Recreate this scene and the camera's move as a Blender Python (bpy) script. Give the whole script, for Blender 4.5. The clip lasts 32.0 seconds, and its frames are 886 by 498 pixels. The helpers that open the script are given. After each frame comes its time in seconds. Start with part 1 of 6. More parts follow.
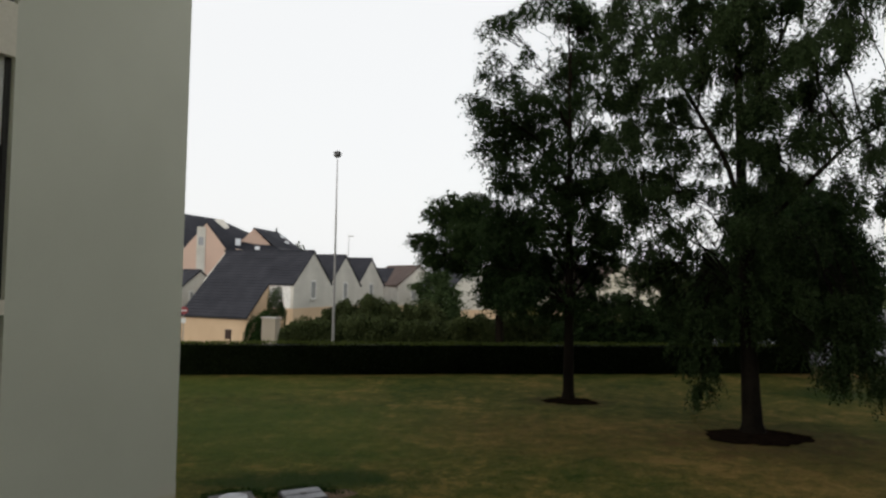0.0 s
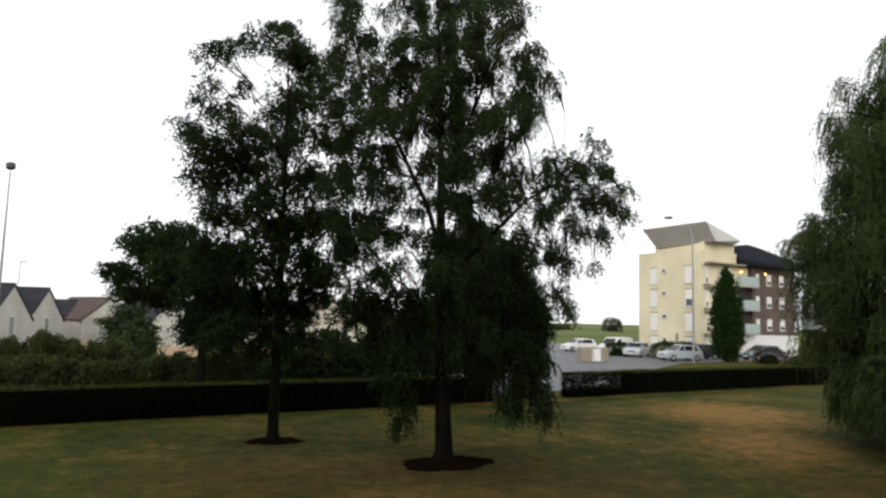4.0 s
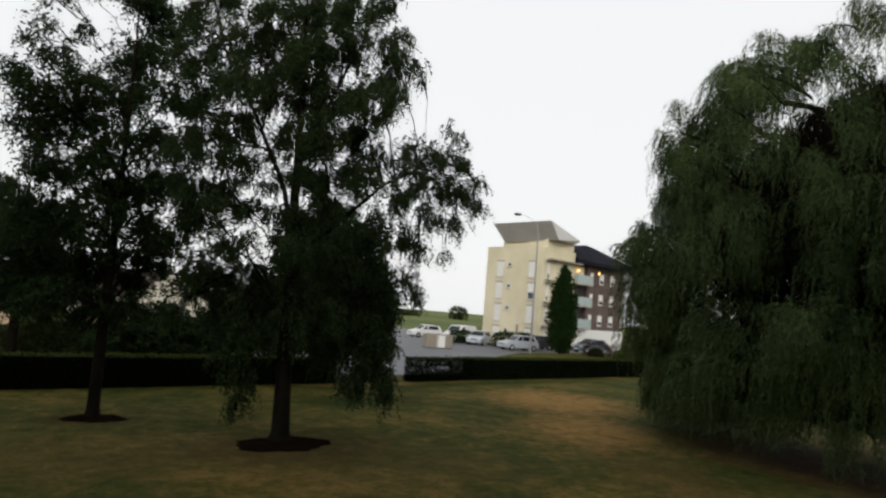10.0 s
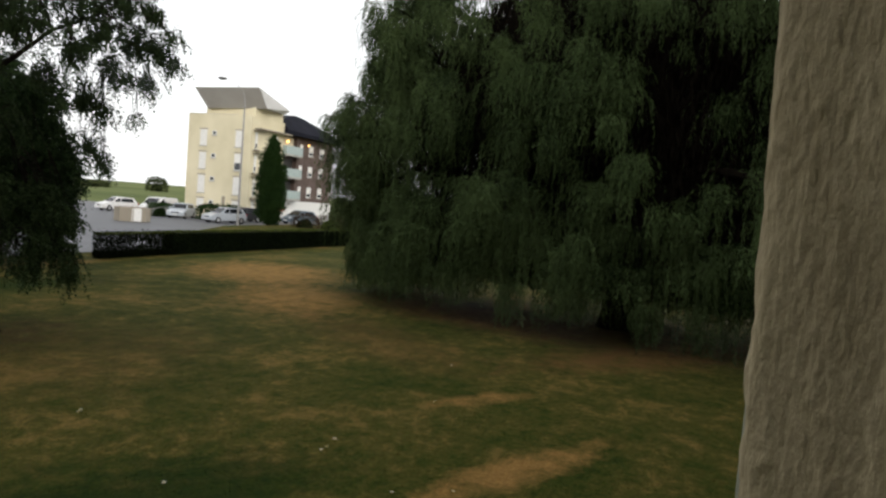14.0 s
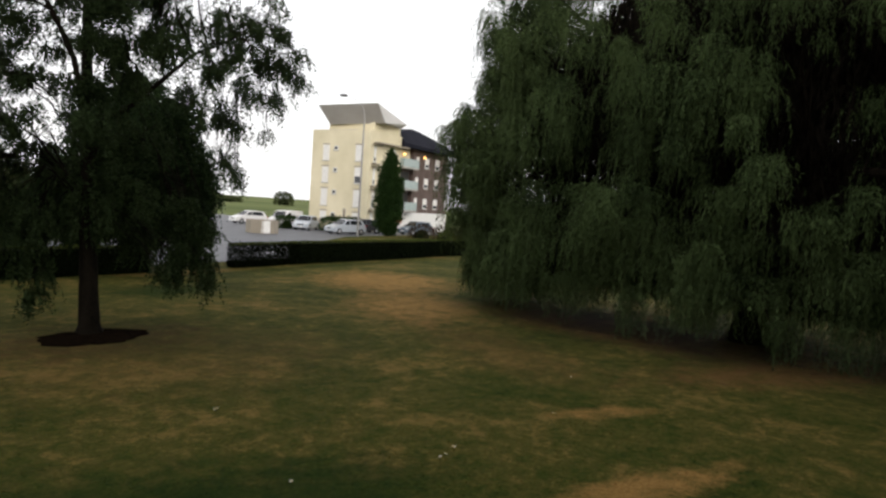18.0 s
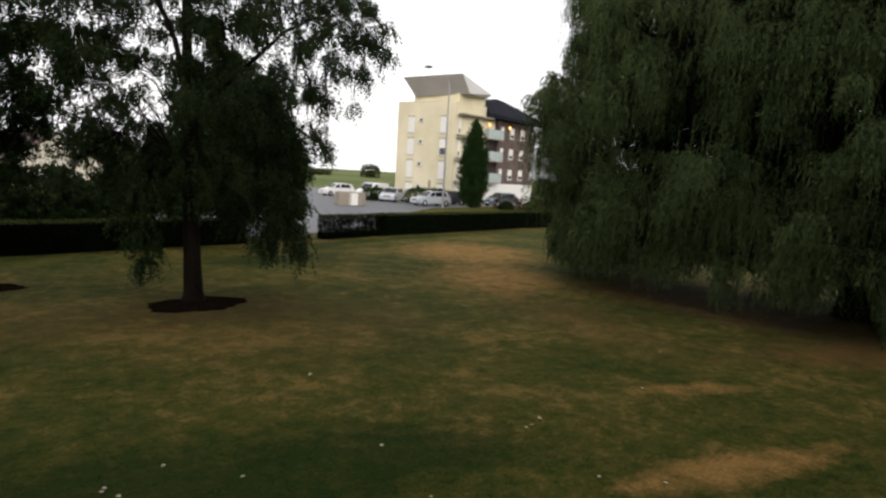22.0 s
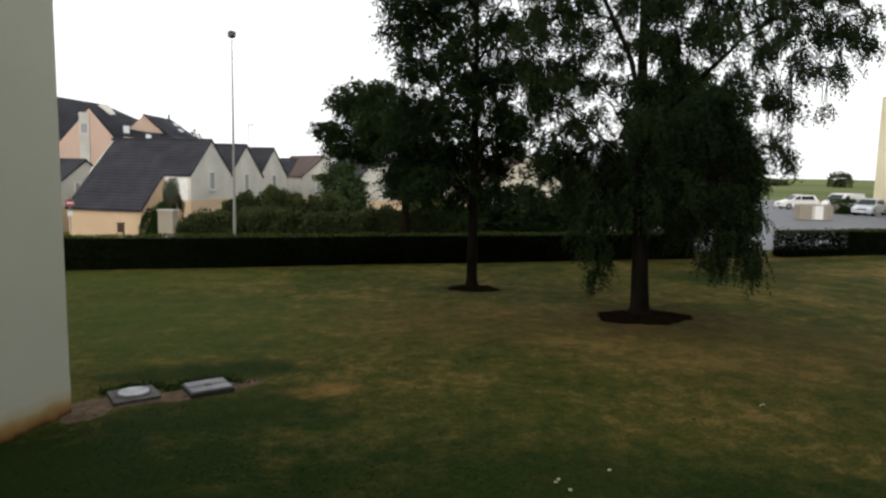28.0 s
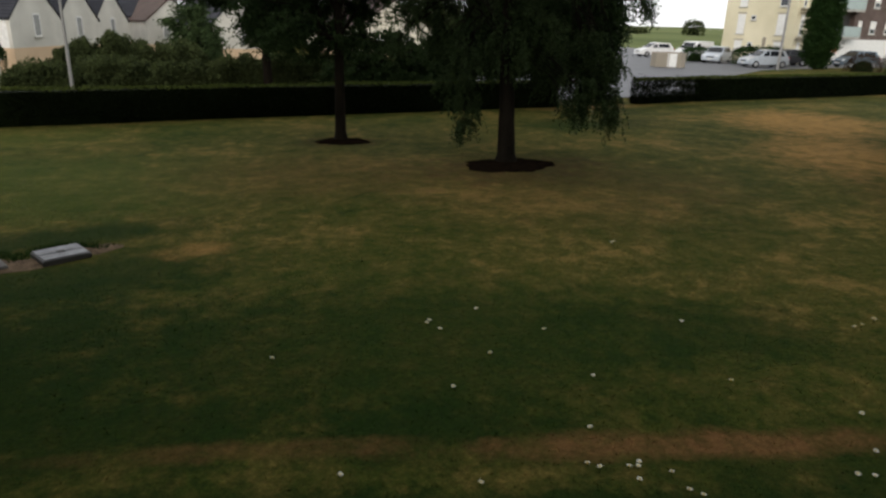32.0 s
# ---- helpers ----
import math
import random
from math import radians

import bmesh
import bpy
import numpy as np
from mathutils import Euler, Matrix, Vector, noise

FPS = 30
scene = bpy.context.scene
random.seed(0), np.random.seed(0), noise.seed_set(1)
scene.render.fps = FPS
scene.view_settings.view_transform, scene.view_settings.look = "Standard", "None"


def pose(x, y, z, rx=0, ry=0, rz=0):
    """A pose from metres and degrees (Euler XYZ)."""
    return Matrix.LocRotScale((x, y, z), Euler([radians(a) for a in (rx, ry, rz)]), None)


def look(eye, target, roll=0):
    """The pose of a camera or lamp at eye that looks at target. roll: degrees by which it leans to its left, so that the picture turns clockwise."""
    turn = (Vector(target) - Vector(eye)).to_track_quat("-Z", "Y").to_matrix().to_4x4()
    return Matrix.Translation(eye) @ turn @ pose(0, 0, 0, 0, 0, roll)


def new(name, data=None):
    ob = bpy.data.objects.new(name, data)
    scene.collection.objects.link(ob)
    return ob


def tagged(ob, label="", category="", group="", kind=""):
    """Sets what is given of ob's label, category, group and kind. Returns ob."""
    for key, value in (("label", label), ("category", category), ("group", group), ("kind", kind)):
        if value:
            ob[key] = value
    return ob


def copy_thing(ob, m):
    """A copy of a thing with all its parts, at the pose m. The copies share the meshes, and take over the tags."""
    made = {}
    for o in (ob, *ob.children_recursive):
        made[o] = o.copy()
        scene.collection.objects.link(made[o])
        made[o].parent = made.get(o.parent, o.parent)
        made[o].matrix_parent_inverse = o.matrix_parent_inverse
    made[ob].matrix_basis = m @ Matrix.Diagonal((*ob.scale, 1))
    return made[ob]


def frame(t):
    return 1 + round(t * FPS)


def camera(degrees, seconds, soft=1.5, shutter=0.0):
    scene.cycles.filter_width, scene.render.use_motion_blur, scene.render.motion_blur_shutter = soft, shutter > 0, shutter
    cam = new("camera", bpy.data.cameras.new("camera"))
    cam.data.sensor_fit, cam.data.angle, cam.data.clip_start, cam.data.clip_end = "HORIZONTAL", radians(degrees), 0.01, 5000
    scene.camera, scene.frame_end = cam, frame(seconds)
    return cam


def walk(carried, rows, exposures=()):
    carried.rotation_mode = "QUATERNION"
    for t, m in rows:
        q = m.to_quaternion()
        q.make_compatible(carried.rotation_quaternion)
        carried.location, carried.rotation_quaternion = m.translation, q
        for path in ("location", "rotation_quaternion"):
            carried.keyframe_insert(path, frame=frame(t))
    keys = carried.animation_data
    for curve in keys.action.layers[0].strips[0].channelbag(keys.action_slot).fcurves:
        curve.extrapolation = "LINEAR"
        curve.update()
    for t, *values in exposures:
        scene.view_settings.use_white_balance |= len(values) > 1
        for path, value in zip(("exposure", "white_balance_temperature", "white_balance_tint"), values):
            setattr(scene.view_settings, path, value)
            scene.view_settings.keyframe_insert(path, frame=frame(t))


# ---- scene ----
FOV = 66.80
cam = camera(FOV, 32.0, soft=2.5)

# seconds, x, y, z, yaw, pitch, roll of the hand-held camera at the window
PATH = [
    (0.0, -0.067, -0.015, 3.199, 0.00, 2.46, 1.04),
    (0.5, -0.035, -0.003, 3.196, -4.39, 1.85, 1.35),
    (1.0, -0.016, 0.001, 3.207, -9.43, 0.87, 2.70),
    (1.5, 0.024, 0.025, 3.224, -14.95, 2.02, 2.36),
    (2.0, 0.032, -0.006, 3.221, -19.79, 2.40, 2.62),
    (2.5, 0.012, -0.018, 3.216, -24.18, 3.78, 1.90),
    (3.0, -0.027, -0.012, 3.228, -25.96, 4.66, 1.97),
    (3.5, -0.048, -0.012, 3.226, -24.98, 5.29, 1.78),
    (4.0, -0.055, -0.024, 3.237, -24.17, 5.98, 1.54),
    (4.5, -0.064, -0.039, 3.254, -23.52, 7.87, 1.40),
    (6.5, -0.031, -0.032, 3.235, -22.40, 10.22, 1.96),
    (7.0, -0.027, -0.036, 3.249, -22.96, 10.16, 1.62),
    (7.5, -0.040, -0.023, 3.237, -23.48, 10.69, 1.63),
    (8.0, -0.057, -0.021, 3.240, -25.26, 9.92, 1.73),
    (8.5, -0.086, -0.034, 3.250, -27.37, 8.65, 1.85),
    (9.0, -0.102, -0.029, 3.258, -30.24, 7.35, 2.21),
    (9.5, -0.072, -0.044, 3.256, -35.34, 6.23, 3.14),
    (10.0, -0.023, -0.060, 3.232, -36.62, 5.26, 4.69),
    (10.5, -0.007, -0.076, 3.238, -40.50, 3.23, 5.09),
    (11.0, -0.033, -0.102, 3.226, -51.61, 0.54, 2.09),
    (11.5, -0.041, -0.092, 3.219, -53.78, -1.55, 4.55),
    (12.0, -0.044, -0.081, 3.217, -52.61, -3.24, 4.50),
    (12.5, -0.026, -0.076, 3.219, -52.70, -4.45, 3.56),
    (13.0, -0.002, -0.061, 3.206, -56.95, -4.12, 4.89),
    (13.5, 0.012, -0.091, 3.215, -61.79, -3.35, 4.44),
    (15.5, 0.044, -0.016, 3.169, -59.37, -4.65, 5.66),
    (16.0, 0.060, 0.002, 3.169, -57.44, -4.50, 5.58),
    (16.5, 0.073, 0.026, 3.150, -54.11, -3.97, 4.53),
    (17.0, 0.082, 0.006, 3.168, -51.61, -3.34, 3.07),
    (17.5, 0.085, 0.008, 3.160, -51.40, -3.10, 3.00),
    (18.0, 0.086, 0.022, 3.146, -51.92, -3.42, 3.87),
    (18.5, 0.066, 0.016, 3.156, -51.56, -3.61, 3.93),
    (19.0, 0.073, 0.001, 3.158, -52.00, -3.64, 3.80),
    (19.5, 0.065, 0.025, 3.122, -51.83, -4.30, 4.25),
    (20.0, 0.053, 0.018, 3.147, -50.87, -5.04, 4.01),
    (20.5, 0.048, 0.003, 3.155, -49.96, -5.40, 4.09),
    (21.0, 0.052, 0.012, 3.152, -47.73, -5.76, 3.37),
    (21.5, 0.048, 0.024, 3.152, -46.29, -6.08, 3.30),
    (22.0, 0.049, 0.024, 3.156, -44.87, -6.31, 3.31),
    (22.5, 0.032, 0.039, 3.159, -44.70, -5.90, 4.43),
    (23.0, 0.041, 0.042, 3.163, -42.04, -5.75, 4.51),
    (23.5, 0.024, 0.047, 3.176, -40.01, -6.20, 3.51),
    (24.0, 0.021, 0.043, 3.197, -33.54, -5.69, 2.54),
    (24.5, 0.021, 0.052, 3.176, -27.81, -7.69, 1.82),
    (25.0, 0.030, 0.044, 3.167, -23.54, -9.12, 1.46),
    (25.5, 0.021, 0.043, 3.167, -20.58, -9.85, 1.37),
    (26.0, 0.008, 0.043, 3.175, -17.85, -8.68, 1.53),
    (26.5, 0.017, 0.053, 3.164, -15.46, -7.84, 1.17),
    (28.5, -0.034, 0.069, 3.197, -6.30, -6.16, 1.08),
    (29.0, -0.036, 0.049, 3.218, -5.49, -5.45, 0.82),
    (29.5, -0.034, 0.045, 3.219, -5.47, -4.76, 0.80),
    (30.0, -0.031, 0.041, 3.216, -5.70, -4.97, 0.85),
    (30.5, -0.024, 0.051, 3.193, -5.90, -6.52, 1.17),
    (31.0, -0.004, 0.042, 3.171, -7.86, -9.34, 1.01),
    (31.5, 0.034, 0.038, 3.156, -13.26, -14.52, 0.37),
    (32.0, 0.019, 0.053, 3.164, -19.40, -18.84, 1.70),
]


def eye_pose(x, y, z, yaw, pitch, roll):
    a, b = radians(yaw), radians(pitch)
    ahead = Vector((-math.sin(a) * math.cos(b), math.cos(a) * math.cos(b), math.sin(b)))
    return look((x, y, z), Vector((x, y, z)) + ahead, roll)


# stops, kelvin and tint of the clip's own metering
METER = [(0.0, -0.36, 6500, 10), (1.0, -0.33, 6500, 10), (2.0, -0.05, 6500, 10), (8.0, -0.05, 6500, 10), (9.0, -0.25, 6500, 10), (10.0, -0.38, 6500, 10), (11.0, -0.34, 6500, 10),
         (12.0, 0.0, 6500, 10), (16.0, 0.0, 6500, 11), (20.0, 0.0, 6600, 13), (23.0, 0.05, 6600, 13), (26.0, 0.0, 6500, 11), (29.0, 0.0, 6500, 10), (32.0, -0.05, 6500, 10)]
walk(cam, [(r[0], eye_pose(*r[1:])) for r in PATH], METER)

# ---------------------------------------------------------------- light
SUN_AZ, SUN_EL = radians(215.0), radians(20.0)      # azimuth from +y towards +x
world = bpy.data.worlds.new("evening_sky")
scene.world = world
world.use_nodes = True
wn, wl = world.node_tree.nodes, world.node_tree.links
wn.clear()
w_out = wn.new("ShaderNodeOutputWorld")
w_bg = wn.new("ShaderNodeBackground")
w_sky = wn.new("ShaderNodeTexSky")
w_sky.sky_type = "NISHITA"
w_sky.sun_disc = False
w_sky.sun_elevation, w_sky.sun_rotation = SUN_EL, SUN_AZ
w_sky.dust_density, w_sky.air_density = 4.0, 1.2
w_mix = wn.new("ShaderNodeMix")
w_mix.data_type = "RGBA"
w_mix.inputs[0].default_value = 0.85
w_mix.inputs[7].default_value = (13.5, 13.6, 13.6, 1)    # veil of even cloud
w_bg.inputs[1].default_value = 0.1
wl.new(w_sky.outputs[0], w_mix.inputs[6])
wl.new(w_mix.outputs[2], w_bg.inputs[0])
wl.new(w_bg.outputs[0], w_out.inputs[0])
sun = new("sun", bpy.data.lights.new("sun", "SUN"))
sun.data.energy, sun.data.angle, sun.data.color = 1.2, radians(20), (1.0, 0.93, 0.85)
sun.matrix_world = look((0, 0, 30), (-math.sin(SUN_AZ) * math.cos(SUN_EL), -math.cos(SUN_AZ) * math.cos(SUN_EL), 30 - math.sin(SUN_EL)))


# ---------------------------------------------------------------- materials
def shader(name):
    m = bpy.data.materials.new(name)
    m.use_nodes = True
    n, l = m.node_tree.nodes, m.node_tree.links
    return m, n, l, n["Principled BSDF"]


def ramp(n, stops):
    r = n.new("ShaderNodeValToRGB")
    while len(r.color_ramp.elements) < len(stops):
        r.color_ramp.elements.new(0.5)
    for e, (p, c) in zip(r.color_ramp.elements, stops):
        e.position, e.color = p, (*c, 1)
    return r


def surface(name, a, b, scale=3.0, fine=40.0, rough=0.8, bump=0.2, metal=0.0, stretch=(1, 1, 1), spread=(0.35, 0.65), dist=0.02, spec=0.3):
    """Two tones mixed by coarse and fine noise, with relief, at real size."""
    m, n, l, p = shader(name)
    tc = n.new("ShaderNodeTexCoord")
    mp = n.new("ShaderNodeMapping")
    mp.inputs[3].default_value = stretch
    l.new(tc.outputs["Object"], mp.inputs[0])
    n1, n2 = n.new("ShaderNodeTexNoise"), n.new("ShaderNodeTexNoise")
    n1.inputs["Scale"].default_value, n1.inputs["Detail"].default_value = scale, 5
    n2.inputs["Scale"].default_value, n2.inputs["Detail"].default_value = fine, 4
    l.new(mp.outputs[0], n1.inputs[0]), l.new(mp.outputs[0], n2.inputs[0])
    mx = n.new("ShaderNodeMath")
    mx.operation = "MULTIPLY_ADD"
    mx.inputs[1].default_value = 0.4
    l.new(n2.outputs[0], mx.inputs[0])
    sc = n.new("ShaderNodeMath")
    sc.operation = "MULTIPLY"
    sc.inputs[1].default_value = 0.6
    l.new(n1.outputs[0], sc.inputs[0])
    l.new(sc.outputs[0], mx.inputs[2])
    r = ramp(n, [(spread[0], a), (spread[1], b)])
    l.new(mx.outputs[0], r.inputs[0])
    l.new(r.outputs[0], p.inputs["Base Color"])
    p.inputs["Roughness"].default_value, p.inputs["Metallic"].default_value = rough, metal
    p.inputs["Specular IOR Level"].default_value = spec
    bp = n.new("ShaderNodeBump")
    bp.inputs["Strength"].default_value, bp.inputs["Distance"].default_value = bump, dist
    l.new(n2.outputs[0], bp.inputs["Height"])
    l.new(bp.outputs[0], p.inputs["Normal"])
    return m


def foliage(name, dark, light, rough=0.55, through_light=0.25, grain=0.9, own=0.55, bough=0.0):
    """Leaves: tone varies leaf by leaf, some light passes through."""
    m, n, l, p = shader(name)
    g = n.new("ShaderNodeNewGeometry")
    nz = n.new("ShaderNodeTexNoise")
    nz.inputs["Scale"].default_value = grain
    tc = n.new("ShaderNodeTexCoord")
    l.new(tc.outputs["Object"], nz.inputs[0])
    ad = n.new("ShaderNodeMath")
    ad.operation = "MULTIPLY_ADD"
    ad.inputs[1].default_value = own
    l.new(g.outputs["Random Per Island"], ad.inputs[0])
    l.new(nz.outputs[0], ad.inputs[2])
    if bough:
        oi, more = n.new("ShaderNodeObjectInfo"), n.new("ShaderNodeMath")
        more.operation = "MULTIPLY_ADD"
        more.inputs[1].default_value = bough
        l.new(oi.outputs["Random"], more.inputs[0]), l.new(ad.outputs[0], more.inputs[2])
        ad = more
    own += bough
    r = ramp(n, [(0.22 + 0.24 * own, dark), (0.67 + 0.5 * own, light)])
    l.new(ad.outputs[0], r.inputs[0])
    l.new(r.outputs[0], p.inputs["Base Color"])
    p.inputs["Roughness"].default_value, p.inputs["Specular IOR Level"].default_value = rough, 0.02
    tr = n.new("ShaderNodeBsdfTranslucent")
    l.new(r.outputs[0], tr.inputs[0])
    mix = n.new("ShaderNodeMixShader")
    mix.inputs[0].default_value = through_light
    l.new(p.outputs[0], mix.inputs[1]), l.new(tr.outputs[0], mix.inputs[2])
    l.new(mix.outputs[0], n["Material Output"].inputs[0])
    return m


def plain(name, c, rough=0.5, metal=0.0, spec=0.4, coat=0.0):
    m, n, l, p = shader(name)
    nz = n.new("ShaderNodeTexNoise")
    nz.inputs["Scale"].default_value, nz.inputs["Detail"].default_value = 6, 4
    tc = n.new("ShaderNodeTexCoord")
    l.new(tc.outputs["Object"], nz.inputs[0])
    r = ramp(n, [(0.3, tuple(v * 0.86 for v in c)), (0.7, tuple(min(1, v * 1.08) for v in c))])
    l.new(nz.outputs[0], r.inputs[0])
    l.new(r.outputs[0], p.inputs["Base Color"])
    p.inputs["Roughness"].default_value, p.inputs["Metallic"].default_value = rough, metal
    p.inputs["Specular IOR Level"].default_value, p.inputs["Coat Weight"].default_value = spec, coat
    return m


def lamp_glow(name, c, power):
    m, n, l, p = shader(name)
    p.inputs["Emission Color"].default_value, p.inputs["Emission Strength"].default_value = (*c, 1), power
    p.inputs["Base Color"].default_value = (*c, 1)
    return m


def pane_glass(name, c=(0.03, 0.035, 0.04)):
    m, n, l, p = shader(name)
    p.inputs["Base Color"].default_value = (*c, 1)
    p.inputs["Roughness"].default_value, p.inputs["Specular IOR Level"].default_value = 0.06, 0.8
    return m


def splashed_render():
    """Grey render whose foot is stained rust-brown by splashed soil."""
    m, n, l, p = shader("soil_splashed_render")
    tc, nz, sep, ad = n.new("ShaderNodeTexCoord"), n.new("ShaderNodeTexNoise"), n.new("ShaderNodeSeparateXYZ"), n.new("ShaderNodeMath")
    nz.inputs["Scale"].default_value, nz.inputs["Detail"].default_value = 3.5, 8
    l.new(tc.outputs["Object"], nz.inputs[0]), l.new(tc.outputs["Object"], sep.inputs[0])
    ad.operation = "MULTIPLY_ADD"
    ad.inputs[1].default_value = 0.17
    l.new(nz.outputs[0], ad.inputs[0]), l.new(sep.outputs[2], ad.inputs[2])
    r = ramp(n, [(0.09, (0.05, 0.028, 0.012)), (0.15, (0.24, 0.125, 0.040)), (0.23, (0.36, 0.235, 0.095)), (0.31, (0.48, 0.42, 0.27)), (0.44, (0.54, 0.53, 0.445))])
    l.new(ad.outputs[0], r.inputs[0])
    l.new(r.outputs[0], p.inputs["Base Color"])
    p.inputs["Roughness"].default_value, p.inputs["Specular IOR Level"].default_value = 0.9, 0.2
    return m


def lawn_material():
    """Short dry grass: green and straw patches, with fine grain."""
    m, n, l, p = shader("lawn")
    tc = n.new("ShaderNodeTexCoord")
    co = tc.outputs["Object"]

    def nz(scale, detail=4, rough=0.55, dist=0.0):
        t = n.new("ShaderNodeTexNoise")
        t.inputs["Scale"].default_value, t.inputs["Detail"].default_value = scale, detail
        t.inputs["Roughness"].default_value, t.inputs["Distortion"].default_value = rough, dist
        l.new(co, t.inputs[0])
        return t.outputs[0]

    def calc(op, a, b, c=None):
        t = n.new("ShaderNodeMath")
        t.operation = op
        for k, v in enumerate((a, b, c)):
            if v is None:
                continue
            if isinstance(v, (int, float)):
                t.inputs[k].default_value = v
            else:
                l.new(v, t.inputs[k])
        return t.outputs[0]

    sep = n.new("ShaderNodeSeparateXYZ")
    l.new(co, sep.inputs[0])
    x, y = sep.outputs[0], sep.outputs[1]

    def patch(cx, cy, rx, ry, turn, edge=0.5):
        """1 inside a worn ellipse, 0 outside, with a ragged edge."""
        c, s = math.cos(radians(turn)), math.sin(radians(turn))
        dx, dy = calc("SUBTRACT", x, cx), calc("SUBTRACT", y, cy)
        u = calc("DIVIDE", calc("ADD", calc("MULTIPLY", dx, c), calc("MULTIPLY", dy, s)), rx)
        v = calc("DIVIDE", calc("SUBTRACT", calc("MULTIPLY", dy, c), calc("MULTIPLY", dx, s)), ry)
        d = calc("SQRT", calc("ADD", calc("MULTIPLY", u, u), calc("MULTIPLY", v, v)), 0)
        d = calc("ADD", d, calc("MULTIPLY", calc("SUBTRACT", nz(1.7, 7, 0.75), 0.5), 2.2))
        t = n.new("ShaderNodeMapRange")
        t.inputs[1].default_value, t.inputs[2].default_value = 1.0 + edge * 0.4, 1.0 - edge
        l.new(d, t.inputs[0])
        return t.outputs[0]

    dry = calc("MULTIPLY_ADD", nz(0.28, 5, 0.6, 0.4), 0.28, calc("MULTIPLY_ADD", nz(1.2, 8, 0.75, 0.3), 0.36, calc("MULTIPLY", nz(3.6, 7, 0.8, 0.4), 0.36)))
    base = ramp(n, [(0.39, (0.0170, 0.0300, 0.0054)), (0.455, (0.0390, 0.0490, 0.0088)), (0.52, (0.0740, 0.0670, 0.0155)), (0.61, (0.1850, 0.1250, 0.0380))])
    l.new(dry, base.inputs[0])
    col = base.outputs[0]

    mottle = n.new("ShaderNodeMapRange")
    mottle.inputs[1].default_value, mottle.inputs[2].default_value, mottle.inputs[3].default_value, mottle.inputs[4].default_value = 0.38, 0.60, 0.35, 1.12
    l.new(nz(2.2, 8, 0.75, 0.4), mottle.inputs[0])

    def over(col, mask, c, amount):
        t = n.new("ShaderNodeMix")
        t.data_type = "RGBA"
        l.new(calc("MULTIPLY", mask, calc("MULTIPLY", mottle.outputs[0], amount) if c in (straw, tan, shaded_bare) else amount), t.inputs[0])
        l.new(col, t.inputs[6])
        t.inputs[7].default_value = (*c, 1)
        return t.outputs[2]

    # last tone: brown ground darkened for the shade under the trees
    straw, tan, green, fresh, shaded_bare = (0.2600, 0.1500, 0.0480), (0.1368, 0.0720, 0.0279), (0.0115, 0.0255, 0.0045), (0.046, 0.068, 0.011), (0.034, 0.019, 0.009)
    for cx, cy, rx, ry, tu, c, am in LUSH + WORN_SHADED:
        col = over(col, patch(cx, cy, rx, ry, tu), {"straw": straw, "tan": tan, "green": green, "fresh": fresh, "shaded_bare": shaded_bare}[c], am)
    grain = nz(17, 8, 0.8)
    g2 = n.new("ShaderNodeMix")
    g2.data_type, g2.blend_type = "RGBA", "MULTIPLY"
    g2.inputs[0].default_value = 0.75
    gr = ramp(n, [(0.3, (0.40, 0.42, 0.40)), (0.55, (1.0, 1.0, 1.0)), (0.72, (1.75, 1.65, 1.5))])
    l.new(grain, gr.inputs[0])
    l.new(col, g2.inputs[6]), l.new(gr.outputs[0], g2.inputs[7])
    # far off the lawn gives way to green crops
    dd = calc("SQRT", calc("ADD", calc("MULTIPLY", x, x), calc("MULTIPLY", y, y)), 0)
    far = n.new("ShaderNodeMapRange")
    far.inputs[1].default_value, far.inputs[2].default_value = 85.0, 110.0
    l.new(dd, far.inputs[0])
    crop = ramp(n, [(0.35, (0.08, 0.105, 0.035)), (0.65, (0.15, 0.17, 0.065))])
    l.new(nz(0.012, 6, 0.6), crop.inputs[0])
    fm = n.new("ShaderNodeMix")
    fm.data_type = "RGBA"
    l.new(far.outputs[0], fm.inputs[0])
    l.new(g2.outputs[2], fm.inputs[6]), l.new(crop.outputs[0], fm.inputs[7])
    l.new(fm.outputs[2], p.inputs["Base Color"])
    p.inputs["Roughness"].default_value, p.inputs["Specular IOR Level"].default_value = 0.95, 0.05
    bp = n.new("ShaderNodeBump")
    bp.inputs["Strength"].default_value, bp.inputs["Distance"].default_value = 0.6, 0.03
    l.new(grain, bp.inputs["Height"])
    l.new(bp.outputs[0], p.inputs["Normal"])
    return m


# worn, lush and shade-darkened places of the lawn: x, y, half length, half width, turn, kind, strength
LUSH = [
    (1.6, 4.5, 1.2, 0.5, -12, "green", 0.9), (2.5, 3.2, 3.0, 0.35, -14, "green", 0.9), (-0.5, 4.0, 2.4, 0.35, -14, "green", 0.9), (1.5, 6.0, 4.2, 1.9, -8, "green", 0.7), (-1.2, 5.3, 2.4, 0.7, -12, "green", 0.75), (4.5, 3.3, 2.4, 0.5, -14, "green", 0.6),
    (-3.2, 6.9, 3.6, 2.1, 0, "green", 0.9), (5.2, 5.4, 1.6, 0.8, -25, "green", 0.6), (-4.0, 14.0, 4.5, 3.4, 0, "fresh", 0.6), (-7.0, 19.0, 5.0, 2.0, 8, "fresh", 0.5), (12.0, 20.0, 3.0, 1.5, 0, "green", 0.6),
    (22.0, 24.3, 8.0, 0.5, 8, "green", 0.5), (-1.6, 8.8, 2.2, 1.0, 10, "green", 0.75), (-2.2, 10.6, 2.0, 0.6, 10, "green", 0.85)]
